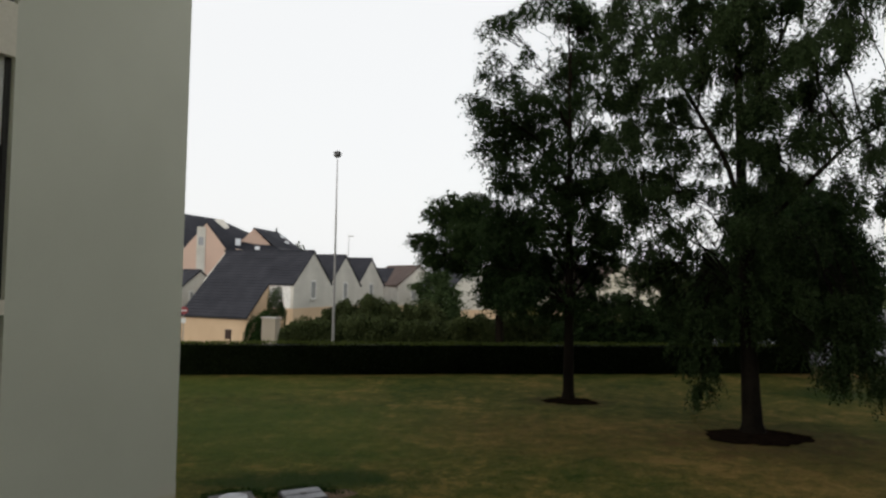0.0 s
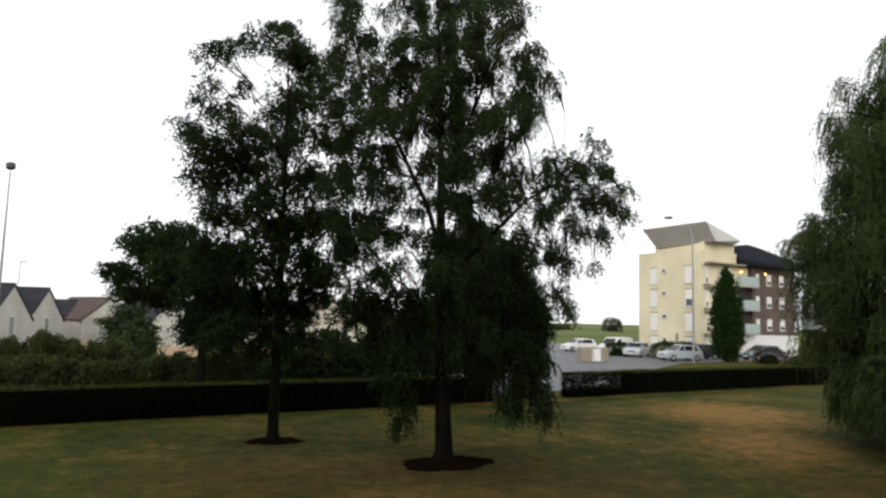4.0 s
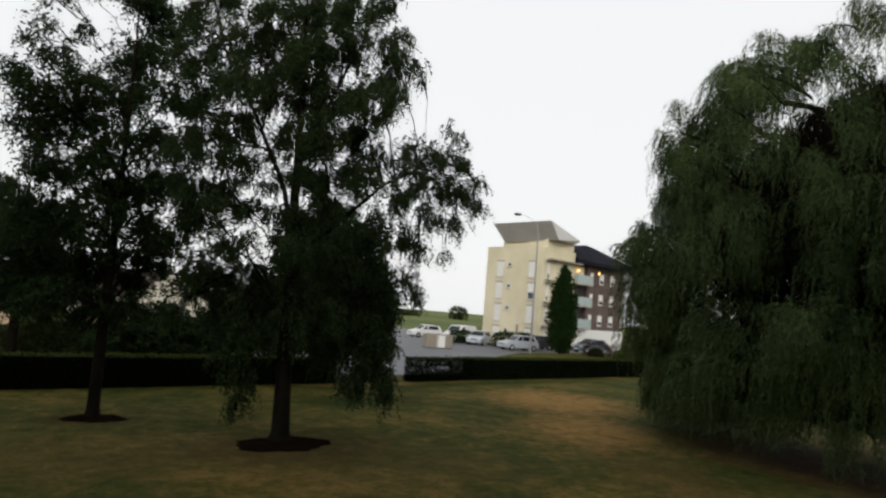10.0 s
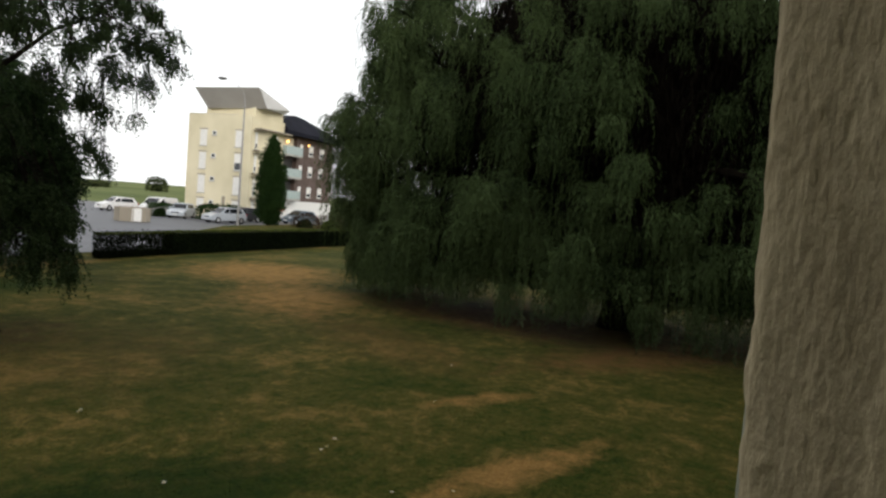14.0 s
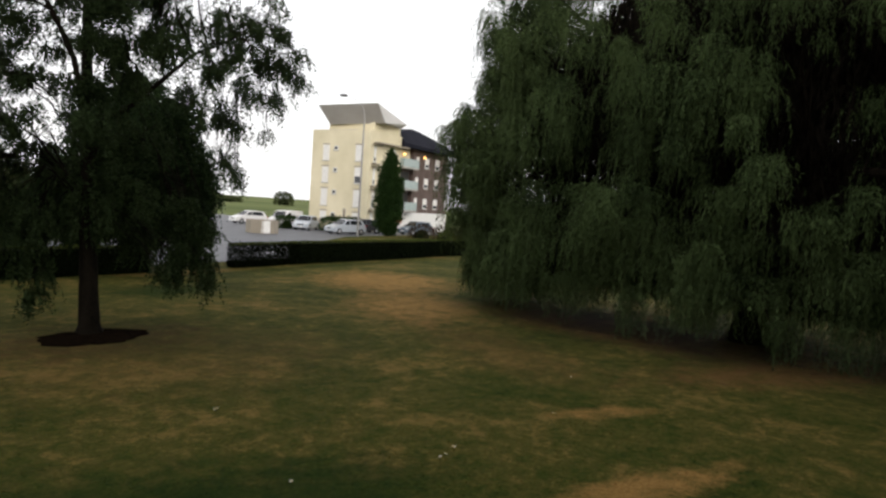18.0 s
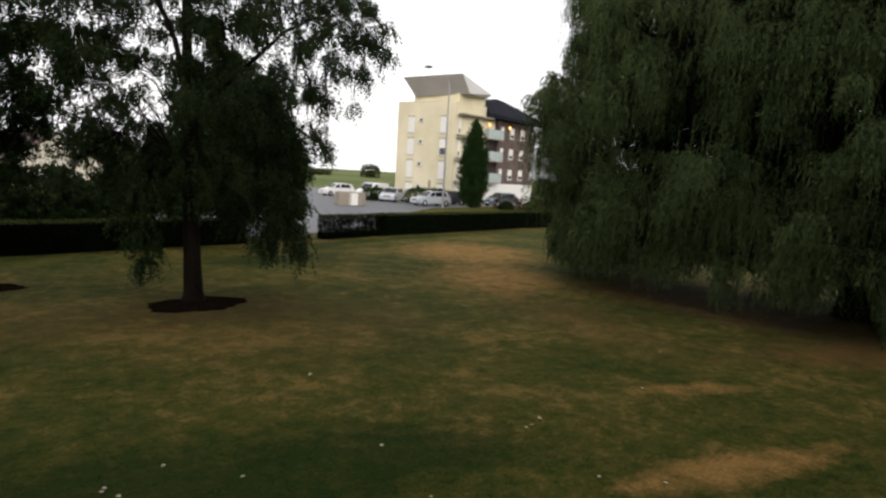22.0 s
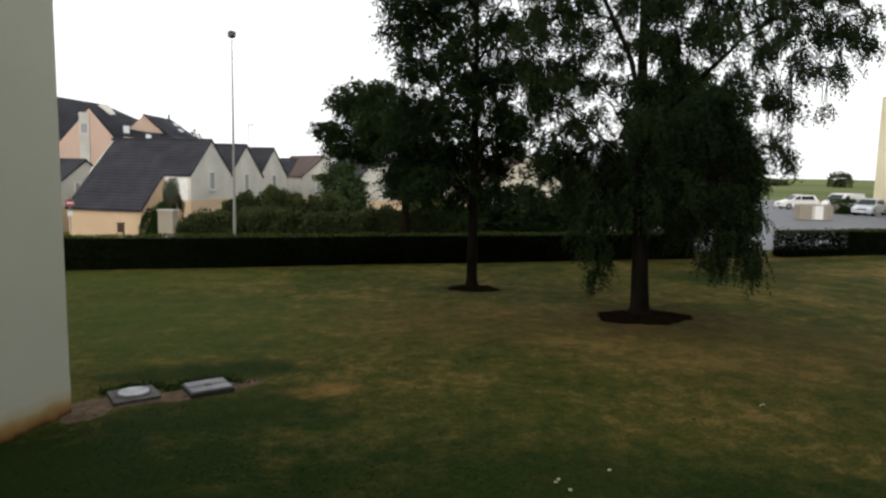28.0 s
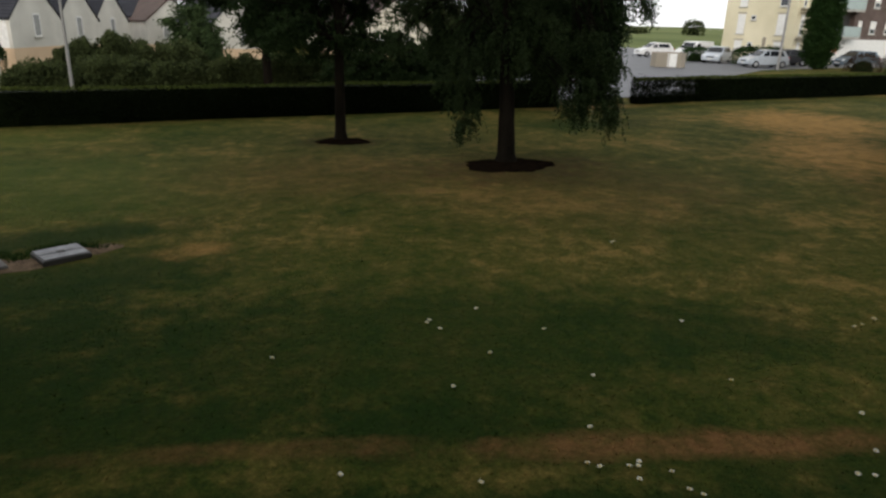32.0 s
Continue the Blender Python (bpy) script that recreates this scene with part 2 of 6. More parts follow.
WORN_SHADED = [
    (20.5, 19.0, 4.0, 2.9, 46, "straw", 1.1), (16.2, 13.8, 3.4, 2.0, 44, "straw", 0.95), (18.0, 8.0, 4.5, 1.6, 80, "tan", 0.8), (13.2, 8.6, 3.6, 1.5, 65, "tan", 0.4),
    (7.9, 2.75, 1.8, 0.36, -20, "straw", 1.1), (10.3, 4.5, 1.0, 0.3, -30, "straw", 0.9), (3.6, 3.7, 2.2, 0.2, -14, "tan", 0.9), (0.2, 4.6, 1.5, 0.13, -12, "tan", 0.5),
    (-0.3, 9.6, 0.55, 0.35, 10, "straw", 0.6), (16.5, 3.0, 4.0, 1.2, -30, "tan", 0.8), (2.5, 14.2, 3.6, 2.2, 0, "tan", 0.35), (7.2, 11.8, 3.8, 3.0, 0, "tan", 0.32),
    # bare brown ground under the trees, their shade put into its colour
    (14.5, 24.0, 3.0, 0.7, 8, "straw", 0.6), (6.7, 13.9, 2.4, 1.7, 10, "shaded_bare", 0.5), (3.3, 17.8, 1.2, 0.8, 0, "shaded_bare", 0.6), (18.8, 6.6, 2.6, 6.0, 0, "shaded_bare", 0.8)]

M_LAWN = lawn_material()
M_ROAD = surface("asphalt", (0.075, 0.078, 0.086), (0.115, 0.118, 0.128), 0.6, 30, 0.6, 0.2)
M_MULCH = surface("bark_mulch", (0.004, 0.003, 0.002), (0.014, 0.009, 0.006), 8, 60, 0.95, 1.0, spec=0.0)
M_SOIL = surface("bare_soil", (0.05, 0.036, 0.024), (0.15, 0.105, 0.070), 7, 40, 0.95, 0.6, spec=0.05)
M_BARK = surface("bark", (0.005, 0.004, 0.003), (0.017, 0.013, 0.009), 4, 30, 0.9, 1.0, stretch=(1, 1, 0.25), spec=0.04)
M_BIRCH = surface("birch_bark", (0.005, 0.004, 0.003), (0.018, 0.014, 0.010), 3, 24, 0.85, 0.8, stretch=(1, 1, 0.5), spec=0.04)
L_BIRCH = foliage("birch_leaf", (0.009, 0.016, 0.007), (0.050, 0.076, 0.030))
L_MAPLE = foliage("maple_leaf", (0.006, 0.013, 0.005), (0.034, 0.056, 0.020))
L_OVAL = foliage("dense_leaf", (0.006, 0.012, 0.005), (0.026, 0.044, 0.016))
L_WILLOW = foliage("willow_leaf", (0.010, 0.019, 0.007), (0.080, 0.115, 0.044), through_light=0.06, grain=0.7, own=0.5, bough=0.3)
# hedge faces near black, top pale: shade and skylight in the leaf colour
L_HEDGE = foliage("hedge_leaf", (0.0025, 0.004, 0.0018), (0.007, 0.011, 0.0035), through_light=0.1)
L_HEDGETOP = foliage("pale_leaf", (0.04, 0.058, 0.013), (0.085, 0.105, 0.026))
L_SHRUB = foliage("shrub_leaf", (0.010, 0.017, 0.007), (0.074, 0.092, 0.036), through_light=0.15)
L_YOUNG = foliage("young_leaf", (0.016, 0.030, 0.012), (0.060, 0.090, 0.036), through_light=0.15)
L_CYP = foliage("hornbeam_leaf", (0.010, 0.026, 0.008), (0.03, 0.06, 0.016))
L_RED = foliage("barberry_leaf", (0.02, 0.012, 0.008), (0.06, 0.035, 0.02))
M_GREYWALL = surface("painted_render_grey", (0.50, 0.505, 0.415), (0.58, 0.585, 0.485), 0.5, 90, 0.85, 0.15, dist=0.004)
M_PLINTH = splashed_render()
M_STUCCO = surface("rough_render", (0.40, 0.325, 0.20), (0.55, 0.46, 0.30), 11, 130, 0.9, 0.7, stretch=(1, 1, 0.4), dist=0.006)
M_CREAM = surface("cream_render", (0.60, 0.545, 0.375), (0.78, 0.715, 0.53), 0.3, 30, 0.85, 0.1)
M_CREAM2 = surface("pale_render", (0.60, 0.56, 0.46), (0.70, 0.66, 0.55), 0.35, 30, 0.85, 0.1)
M_WHITE = surface("white_render", (0.44, 0.43, 0.39), (0.68, 0.66, 0.60), 0.45, 25, 0.85, 0.15)
M_WHITE2 = plain("white_paint", (0.78, 0.78, 0.76), 0.5)
M_TAN = surface("tan_render", (0.52, 0.38, 0.25), (0.62, 0.47, 0.32), 0.6, 30, 0.85, 0.15)
M_PEACH = surface("peach_render", (0.56, 0.40, 0.32), (0.64, 0.47, 0.38), 0.5, 30, 0.85, 0.15)
M_SLATE = surface("slate", (0.018, 0.019, 0.025), (0.038, 0.039, 0.048), 0.8, 14, 0.7, 0.3, spec=0.15)
M_BROWNTILE = surface("brown_tile", (0.06, 0.04, 0.034), (0.10, 0.066, 0.055), 0.8, 14, 0.7, 0.3)
M_ZINC = surface("zinc_cladding", (0.30, 0.285, 0.26), (0.37, 0.355, 0.33), 0.4, 12, 0.55, 0.1, metal=0.2)
# the same zinc, lightened for the lit side of the roof
M_ZINCLIT = surface("zinc_lit", (0.48, 0.47, 0.45), (0.56, 0.55, 0.53), 0.4, 12, 0.5, 0.1, metal=0.2)
M_DARKROOF = surface("dark_roofing", (0.008, 0.009, 0.014), (0.016, 0.017, 0.026), 0.5, 12, 0.8, 0.2, spec=0.08)
M_BRICK = surface("dark_brick", (0.085, 0.062, 0.055), (0.15, 0.11, 0.095), 1.2, 25, 0.85, 0.4)
M_CONC = surface("concrete", (0.33, 0.32, 0.29), (0.45, 0.44, 0.40), 3, 40, 0.85, 0.4)
M_COVER = surface("galvanised_plate", (0.10, 0.102, 0.112), (0.21, 0.213, 0.225), 6, 60, 0.5, 0.3, metal=0.4)
M_COVERLID = surface("pale_cast_lid", (0.22, 0.225, 0.24), (0.46, 0.47, 0.50), 9, 60, 0.5, 0.3, metal=0.2)
M_SURROUND = surface("weathered_concrete", (0.05, 0.048, 0.046), (0.12, 0.115, 0.11), 5, 50, 0.85, 0.6)
M_STEEL = surface("lamp_steel", (0.27, 0.265, 0.26), (0.34, 0.335, 0.33), 2, 30, 0.5, 0.1, metal=0.5)
M_LAMPHEAD = plain("lamp_head", (0.10, 0.10, 0.10), 0.4)
M_GLASS = pane_glass("window_glass")
M_CURTAIN = plain("curtained_glass", (0.30, 0.31, 0.31), 0.15, 0, 0.6)
M_BALGLASS = plain("frosted_balcony_glass", (0.36, 0.44, 0.43), 0.2, 0, 0.5)
M_SHUTTER = plain("white_shutter", (0.80, 0.79, 0.76), 0.5)
M_TAUPE = surface("taupe_panel", (0.27, 0.24, 0.19), (0.34, 0.30, 0.24), 0.6, 20, 0.7, 0.15)
M_CARGLASS = plain("tinted_car_glass", (0.012, 0.014, 0.017), 0.2, 0, 0.25)
M_SILVER = plain("silver_blue_paint", (0.46, 0.50, 0.55), 0.3, 0.25, 0.4, 0.3)
M_VAN = plain("white_van_paint", (0.74, 0.74, 0.74), 0.35, 0, 0.5, 0.4)
M_DARKCAR = plain("dark_paint", (0.03, 0.03, 0.035), 0.3, 0.2, 0.5, 0.5)
M_BLUECAR = plain("blue_grey_paint", (0.13, 0.17, 0.21), 0.3, 0.4, 0.5, 0.5)
M_TYRE = plain("rubber", (0.018, 0.018, 0.018), 0.85, 0, 0.2)
M_RIM = plain("alloy", (0.45, 0.45, 0.46), 0.35, 0.8)
M_REDLIGHT = plain("red_lens", (0.35, 0.02, 0.02), 0.25)
M_HEADLIGHT = plain("clear_lens", (0.62, 0.64, 0.66), 0.15)
M_WARM = lamp_glow("warm_lamp", (1.0, 0.50, 0.12), 9.0)
M_PETAL = plain("daisy_petal", (0.78, 0.78, 0.74), 0.7)
M_YOLK = plain("daisy_centre", (0.60, 0.42, 0.05), 0.8)
M_SIGNRED = plain("sign_red", (0.30, 0.07, 0.08), 0.6)
M_ORANGE = plain("orange_panel", (0.62, 0.17, 0.08), 0.5)
M_DARKTRIM = plain("dark_trim", (0.03, 0.028, 0.026), 0.6)
M_PVC = plain("white_pvc", (0.72, 0.72, 0.70), 0.4)
M_INSIDE = surface("room_plaster", (0.55, 0.53, 0.50), (0.62, 0.60, 0.57), 1, 30, 0.9, 0.1)


# ---------------------------------------------------------------- building blocks
def thing(name, m, label, category, group="", kind=""):
    ob = new(name)
    ob.matrix_world = m
    return tagged(ob, label, category, group, kind)


def linked(name, me, material, parent, label=""):
    me.materials.clear()
    me.materials.append(material)
    ob = new(name, me)
    if parent is not None:
        ob.parent = parent
    return tagged(ob, label)


def part(name, bm, material, parent, label=""):
    """One mesh object from a bmesh, under a thing or a part."""
    me = bpy.data.meshes.new(name)
    bm.normal_update()
    bm.to_mesh(me)
    bm.free()
    return linked(name, me, material, parent, label)


def box(lo, hi, bevel=0.0, bm=None):
    b = bm or bmesh.new()
    size = [max(1e-4, h - l) for l, h in zip(lo, hi)]
    m = Matrix.Translation([(h + l) / 2 for l, h in zip(lo, hi)]) @ Matrix.Diagonal((*size, 1))
    r = bmesh.ops.create_cube(b, size=1, matrix=m)
    if bevel:
        edges = list({e for v in r["verts"] for e in v.link_edges})
        bmesh.ops.bevel(b, geom=edges, offset=bevel, segments=2, affect="EDGES", profile=0.6)
    return b


def prism(points, axis, a, b, bm=None, bevel=0.0):
    """A flat outline of (u, v) pushed from a to b along axis: 0 x (u=y, v=z), 1 y (u=x, v=z), 2 z (u=x, v=y)."""
    m = bm or bmesh.new()

    def place(u, v, w):
        return {0: (w, u, v), 1: (u, w, v), 2: (u, v, w)}[axis]

    lo = [m.verts.new(place(u, v, a)) for u, v in points]
    hi = [m.verts.new(place(u, v, b)) for u, v in points]
    fs = [m.faces.new(lo), m.faces.new(hi)]
    k = len(points)
    for i in range(k):
        fs.append(m.faces.new((lo[i], lo[(i + 1) % k], hi[(i + 1) % k], hi[i])))
    bmesh.ops.recalc_face_normals(m, faces=fs)
    if bevel:
        bmesh.ops.bevel(m, geom=list({e for f in fs for e in f.edges}), offset=bevel, segments=2, affect="EDGES")
    return m


def hull(points):
    b = bmesh.new()
    vs = [b.verts.new(p) for p in points]
    bmesh.ops.convex_hull(b, input=vs)
    return b


def rod(p, q, r0, r1=None, sides=10, bm=None):
    b = bm or bmesh.new()
    p, q = Vector(p), Vector(q)
    d = q - p
    m = Matrix.Translation((p + q) / 2) @ d.to_track_quat("Z", "Y").to_matrix().to_4x4()
    bmesh.ops.create_cone(b, cap_ends=True, segments=sides, radius1=r0, radius2=r0 if r1 is None else r1, depth=d.length, matrix=m)
    return b


def tubes(lines, sides=7):
    """One mesh of tapered tubes along polylines: each a list of points and of radii."""
    vs, fs = [], []
    for pts, rad in lines:
        pts = np.array(pts, float)
        k = len(pts)
        tan = np.gradient(pts, axis=0)
        tan /= np.linalg.norm(tan, axis=1, keepdims=True) + 1e-9
        ref = np.tile([0.31, 0.95, 0.05], (k, 1))
        side = np.cross(tan, ref)
        side /= np.linalg.norm(side, axis=1, keepdims=True) + 1e-9
        up = np.cross(side, tan)
        base = len(vs)
        for i in range(k):
            for j in range(sides):
                a = 2 * math.pi * j / sides
                vs.append(tuple(pts[i] + rad[i] * (math.cos(a) * side[i] + math.sin(a) * up[i])))
        for i in range(k - 1):
            for j in range(sides):
                a, b = base + i * sides + j, base + i * sides + (j + 1) % sides
                fs.append((a, b, b + sides, a + sides))
        fs.append(tuple(base + (k - 1) * sides + j for j in range(sides)))
    me = bpy.data.meshes.new("tubes")
    me.from_pydata(vs, [], fs)
    me.polygons.foreach_set("use_smooth", [True] * len(fs))
    return me


def leaf_mesh(name, at, along, length, width, rng, curl=0.25, flat=0.0):
    """Leaves: a folded four-sided blade at each place, pointing along its own way; flat turns the blades to the sky."""
    k = len(at)
    along = along / (np.linalg.norm(along, axis=1, keepdims=True) + 1e-9)
    face = rng.normal(size=(k, 3))
    face[:, 2] += flat
    side = np.cross(along, face)
    side /= np.linalg.norm(side, axis=1, keepdims=True) + 1e-9
    up = np.cross(along, side)
    ln = (length * rng.uniform(0.65, 1.3, k))[:, None]
    wd = (width * rng.uniform(0.65, 1.3, k))[:, None]
    v = np.empty((k, 4, 3))
    v[:, 0] = at
    v[:, 1] = at + along * ln * 0.45 + side * wd * 0.5 + up * wd * curl
    v[:, 2] = at + along * ln
    v[:, 3] = at + along * ln * 0.45 - side * wd * 0.5 + up * wd * curl
    me = bpy.data.meshes.new(name)
    me.vertices.add(4 * k)
    me.vertices.foreach_set("co", v.astype(np.float32).ravel())
    me.loops.add(4 * k)
    me.loops.foreach_set("vertex_index", np.arange(4 * k, dtype=np.int32))
    me.polygons.add(k)
    me.polygons.foreach_set("loop_start", np.arange(0, 4 * k, 4, dtype=np.int32))
    me.update(calc_edges=True)
    return me


def in_ball(rng, k):
    v = rng.normal(size=(k, 3))
    v /= np.linalg.norm(v, axis=1, keepdims=True)
    return v * rng.uniform(0.0, 1.0, k)[:, None] ** (1 / 2.2)


def grow(name, label, base, lobes, height, girth, leaf_m, bark_m, seed, thin=(), stems=(), per=60, strand=(0.3, 0.9), step=0.055, leaf=(0.075, 0.05),
         droop=0.8, lean=(0, 0), clear=1.6, low=0.0, spread=0.3, limb_r=0.036, category="tree", flare=1.5, limbs=True, fill=0, clump=0.55, steep=0.42, taper=0.8, jitter=0.5, knot=0.42, core=0.75, flat=0.0, swell=1.0):
    """A tree: tapered trunk and forking stems, one limb to each lobe of its crown, twigs, and leaves strung along hanging twig ends.
    thin: sparse lobes at the rim. stems: courses of the great side stems, each from the trunk outwards."""
    rng = np.random.default_rng(seed)
    bx, by, bz = base
    tree = thing(name, pose(0, 0, 0), label, category)
    zs = np.linspace(0, 1, 14)
    wob = np.cumsum(rng.normal(0, 0.03, (14, 2)), axis=0) * min(1.0, height / 10)
    trunk = np.stack([bx + lean[0] * zs + wob[:, 0] * zs, by + lean[1] * zs + wob[:, 1] * zs, bz - 0.05 + height * zs], 1)
    rad = girth * (1 - zs) ** taper + 0.015
    rad[0] *= flare
    trunk = np.insert(trunk, 1, trunk[0] * 0.965 + trunk[1] * 0.035, axis=0)
    rad = np.insert(rad, 1, girth * 1.12)
    trunk[1, 2] = bz + 0.22
    linked("trunk", tubes([(trunk, rad)], 12), bark_m, tree)
    axes = [(trunk, rad)]
    for course in stems:
        first = np.array([np.interp(course[0][2], trunk[:, 2], trunk[:, k]) for k in range(2)] + [course[0][2]])
        line = np.array([first, *course[1:]])
        u = np.linspace(0, len(line) - 1, 12)
        line = np.stack([np.interp(u, np.arange(len(line)), line[:, k]) for k in range(3)], 1)
        line[1:-1] = line[1:-1] * 0.5 + (line[:-2] + line[2:]) * 0.25 + rng.normal(0, 0.025, (10, 3))
        r = np.interp(first[2], trunk[:, 2], rad) * 0.45 * (1 - np.linspace(0, 1, 12)) ** 0.8 + 0.012
        linked("stem", tubes([(line, r)], 9), bark_m, tree)
        axes.append((line, r))
    at, way, twigs = [], [], []
    for lx, ly, lz, lr, thick in [(*l[:3], l[3] * swell, 1.0) for l in lobes] + [(*l[:3], l[3] * (1 + swell) / 2, 0.85) for l in thin]:
        c = np.array([lx, ly, lz])
        hangs = lz < bz + low
        best = None
        for line, rr in axes:
            # a limb leaves its stem below its lobe, the farther out the lower
            ok = line[2:-1] if line is not trunk else line[line[:, 2] > bz + clear - 0.4]
            out = np.hypot(ok[:, 0] - lx, ok[:, 1] - ly)
            want = lz + 1.2 if hangs else lz - steep * out - 0.3
            miss = np.hypot(out, 0.8 * (ok[:, 2] - want))
            i = int(miss.argmin())
            if best is None or miss[i] < best[0]:
                best = (miss[i], ok[i], np.interp(ok[i][2], line[:, 2], rr) if line is trunk else rr[min(i + 2, 11)])
        root = best[1]
        s = np.linspace(0, 1, 8)[:, None]
        run = np.linalg.norm(c - root)
        bend = np.array([0, 0, 0.2 * run]) + rng.normal(0, 0.09, 3) * run
        pts = root * (1 - s) + c * s + bend * (s * (1 - s) * 4) * 0.6 + rng.normal(0, 0.05, (8, 3)) * s * (1 - s) * 4
        r0 = min(limb_r * (0.5 + lr) * (0.3 if hangs or thick < 1 else 1.0), best[2] * 0.7)
        if limbs:
            linked("limb", tubes([(pts, np.linspace(r0, 0.008, 8))], 6), bark_m, tree)
        k = max(5, int(per * thick * lr ** 2 / 0.5 * (0.85 if hangs else 1.0)))
        knots = c + in_ball(rng, max(3, int(11 * lr ** 1.5))) * lr * 0.85
        tips = knots[rng.integers(0, len(knots), k)] + in_ball(rng, k) * min(lr, knot) * np.array([1, 1, 0.8])
        even = rng.random(k) > clump
        tips[even] = (c + in_ball(rng, k) * lr * np.array([1, 1, 0.92]))[even]
        for tp in tips[: max(5, k // 4)]:
            j = pts[rng.integers(4, 8)]
            mid = (j + tp) / 2 + np.array([0, 0, 0.08])
            twigs.append(([j, mid, tp], [0.011, 0.007, 0.004]))
        for tp in tips:
            d = tp - c
            d[2] *= 0.3
            d = d / (np.linalg.norm(d) + 1e-6)
            for _ in range(2 if hangs else 3):
                ln = rng.uniform(*strand) * (0.7 if thick < 1 else 1.1 if hangs else 1.0)
                m = max(3, int(ln / (step * (0.55 if hangs else 1.0))))
                s = (np.arange(m) + rng.uniform(0, 1)) / m
                dd = d * 0.6 + rng.normal(0, jitter * (0.6 if hangs else 1.0), 3)
                dd[2] *= 0.4
                p = tp + np.outer(s, dd * spread) * ln * 2 + np.outer(s ** 1.5, [0, 0, -droop * ln]) + rng.normal(0, 0.014 if hangs else 0.022, (m, 3))
                at.append(p)
                w = rng.normal(0, 0.6, (m, 3))
                w[:, 2] -= droop
                way.append(w)
                if rng.random() < 0.15:
                    twigs.append(([p[0], p[m // 2], p[-1]], [0.005, 0.004, 0.002]))
    at, way = np.concatenate(at), np.concatenate(way)
    at[:, 2] = np.maximum(at[:, 2], bz + 0.12)
    tagged(linked("fine_branching", tubes(twigs, 3), bark_m, tree), kind="stuff")
    linked("crown", leaf_mesh("crown", at, way, leaf[0], leaf[1], rng, flat=flat), leaf_m, tree)
    if fill:
        q = np.concatenate([np.array(l[:3]) + in_ball(rng, int(fill * l[3] ** 2)) * l[3] * swell * core for l in lobes])
        linked("inner_crown", leaf_mesh("inner", q, rng.normal(0, 0.7, (len(q), 3)), leaf[0] * 1.5, leaf[1] * 1.5, rng), leaf_m, tree, "shaded inner leaves")
    return tree


# ---------------------------------------------------------------- ground
def smooth(a, b, v):
    t = min(1.0, max(0.0, (v - a) / (b - a)))
    return t * t * (3 - 2 * t)


def hedge_y(x):
    return 22.35 + 0.14 * x


def ground_z(x, y):
    """Level lawn; past the hedge the ground falls towards the houses."""
    fall = -2.1 * smooth(2.0, 22.0, y - hedge_y(x)) * smooth(9.0, -6.0, x)
    return fall


def ground_sheet():
    near = np.arange(-40, 80.1, 1.25)
    far = np.array([110, 150, 220, 330, 500, 800, 1300, 2100, 3200])
    xs = np.concatenate([-far[::-1], near[near > -108], far])
    ys = np.concatenate([-far[::-1], np.arange(-40, 100.1, 1.25), far + 5])
    vs = []
    for y in ys:
        for x in xs:
            b = 0.03 * noise.noise((x * 0.25, y * 0.25, 0)) if 3 < math.hypot(x, y) < 60 else 0
            vs.append((x, y, ground_z(x, y) + b))
    k = len(xs)
    fs = [(j * k + i, j * k + i + 1, (j + 1) * k + i + 1, (j + 1) * k + i) for j in range(len(ys) - 1) for i in range(k - 1)]
    me = bpy.data.meshes.new("ground")
    me.from_pydata(vs, [], fs)
    me.polygons.foreach_set("use_smooth", [True] * len(fs))
    ob = linked("ground", me, M_LAWN, None)
    tagged(ob, "patchy lawn of green and straw-dry grass running out to fields", "ground", kind="structure")


ground_sheet()


def flat_sheet(name, outline, z, material, label, category, depth=0.08):
    ob = part(name, prism(outline, 2, z - depth, z), material, None, label)
    return tagged(ob, label, category, kind="structure")


# road and car park beyond the hedge
flat_sheet("road", [(13.5, 26.4), (44, 30.8), (41.5, 44), (52, 46.5), (75, 50), (75, 54), (53, 53.5), (52.5, 60), (60, 90), (42, 92), (38, 62), (24, 44), (9, 40), (8.5, 30)],
           0.035, M_ROAD, "grey tarmac car park and lane behind the hedge", "road")
verge = flat_sheet("verge", [(27, 33.5), (46, 31), (75, 36), (75, 50), (52, 46.4), (41.5, 43.5), (33, 37.5)], 0.11, M_LAWN, "kerbed grass verge beside the car park", "verge", 0.16)


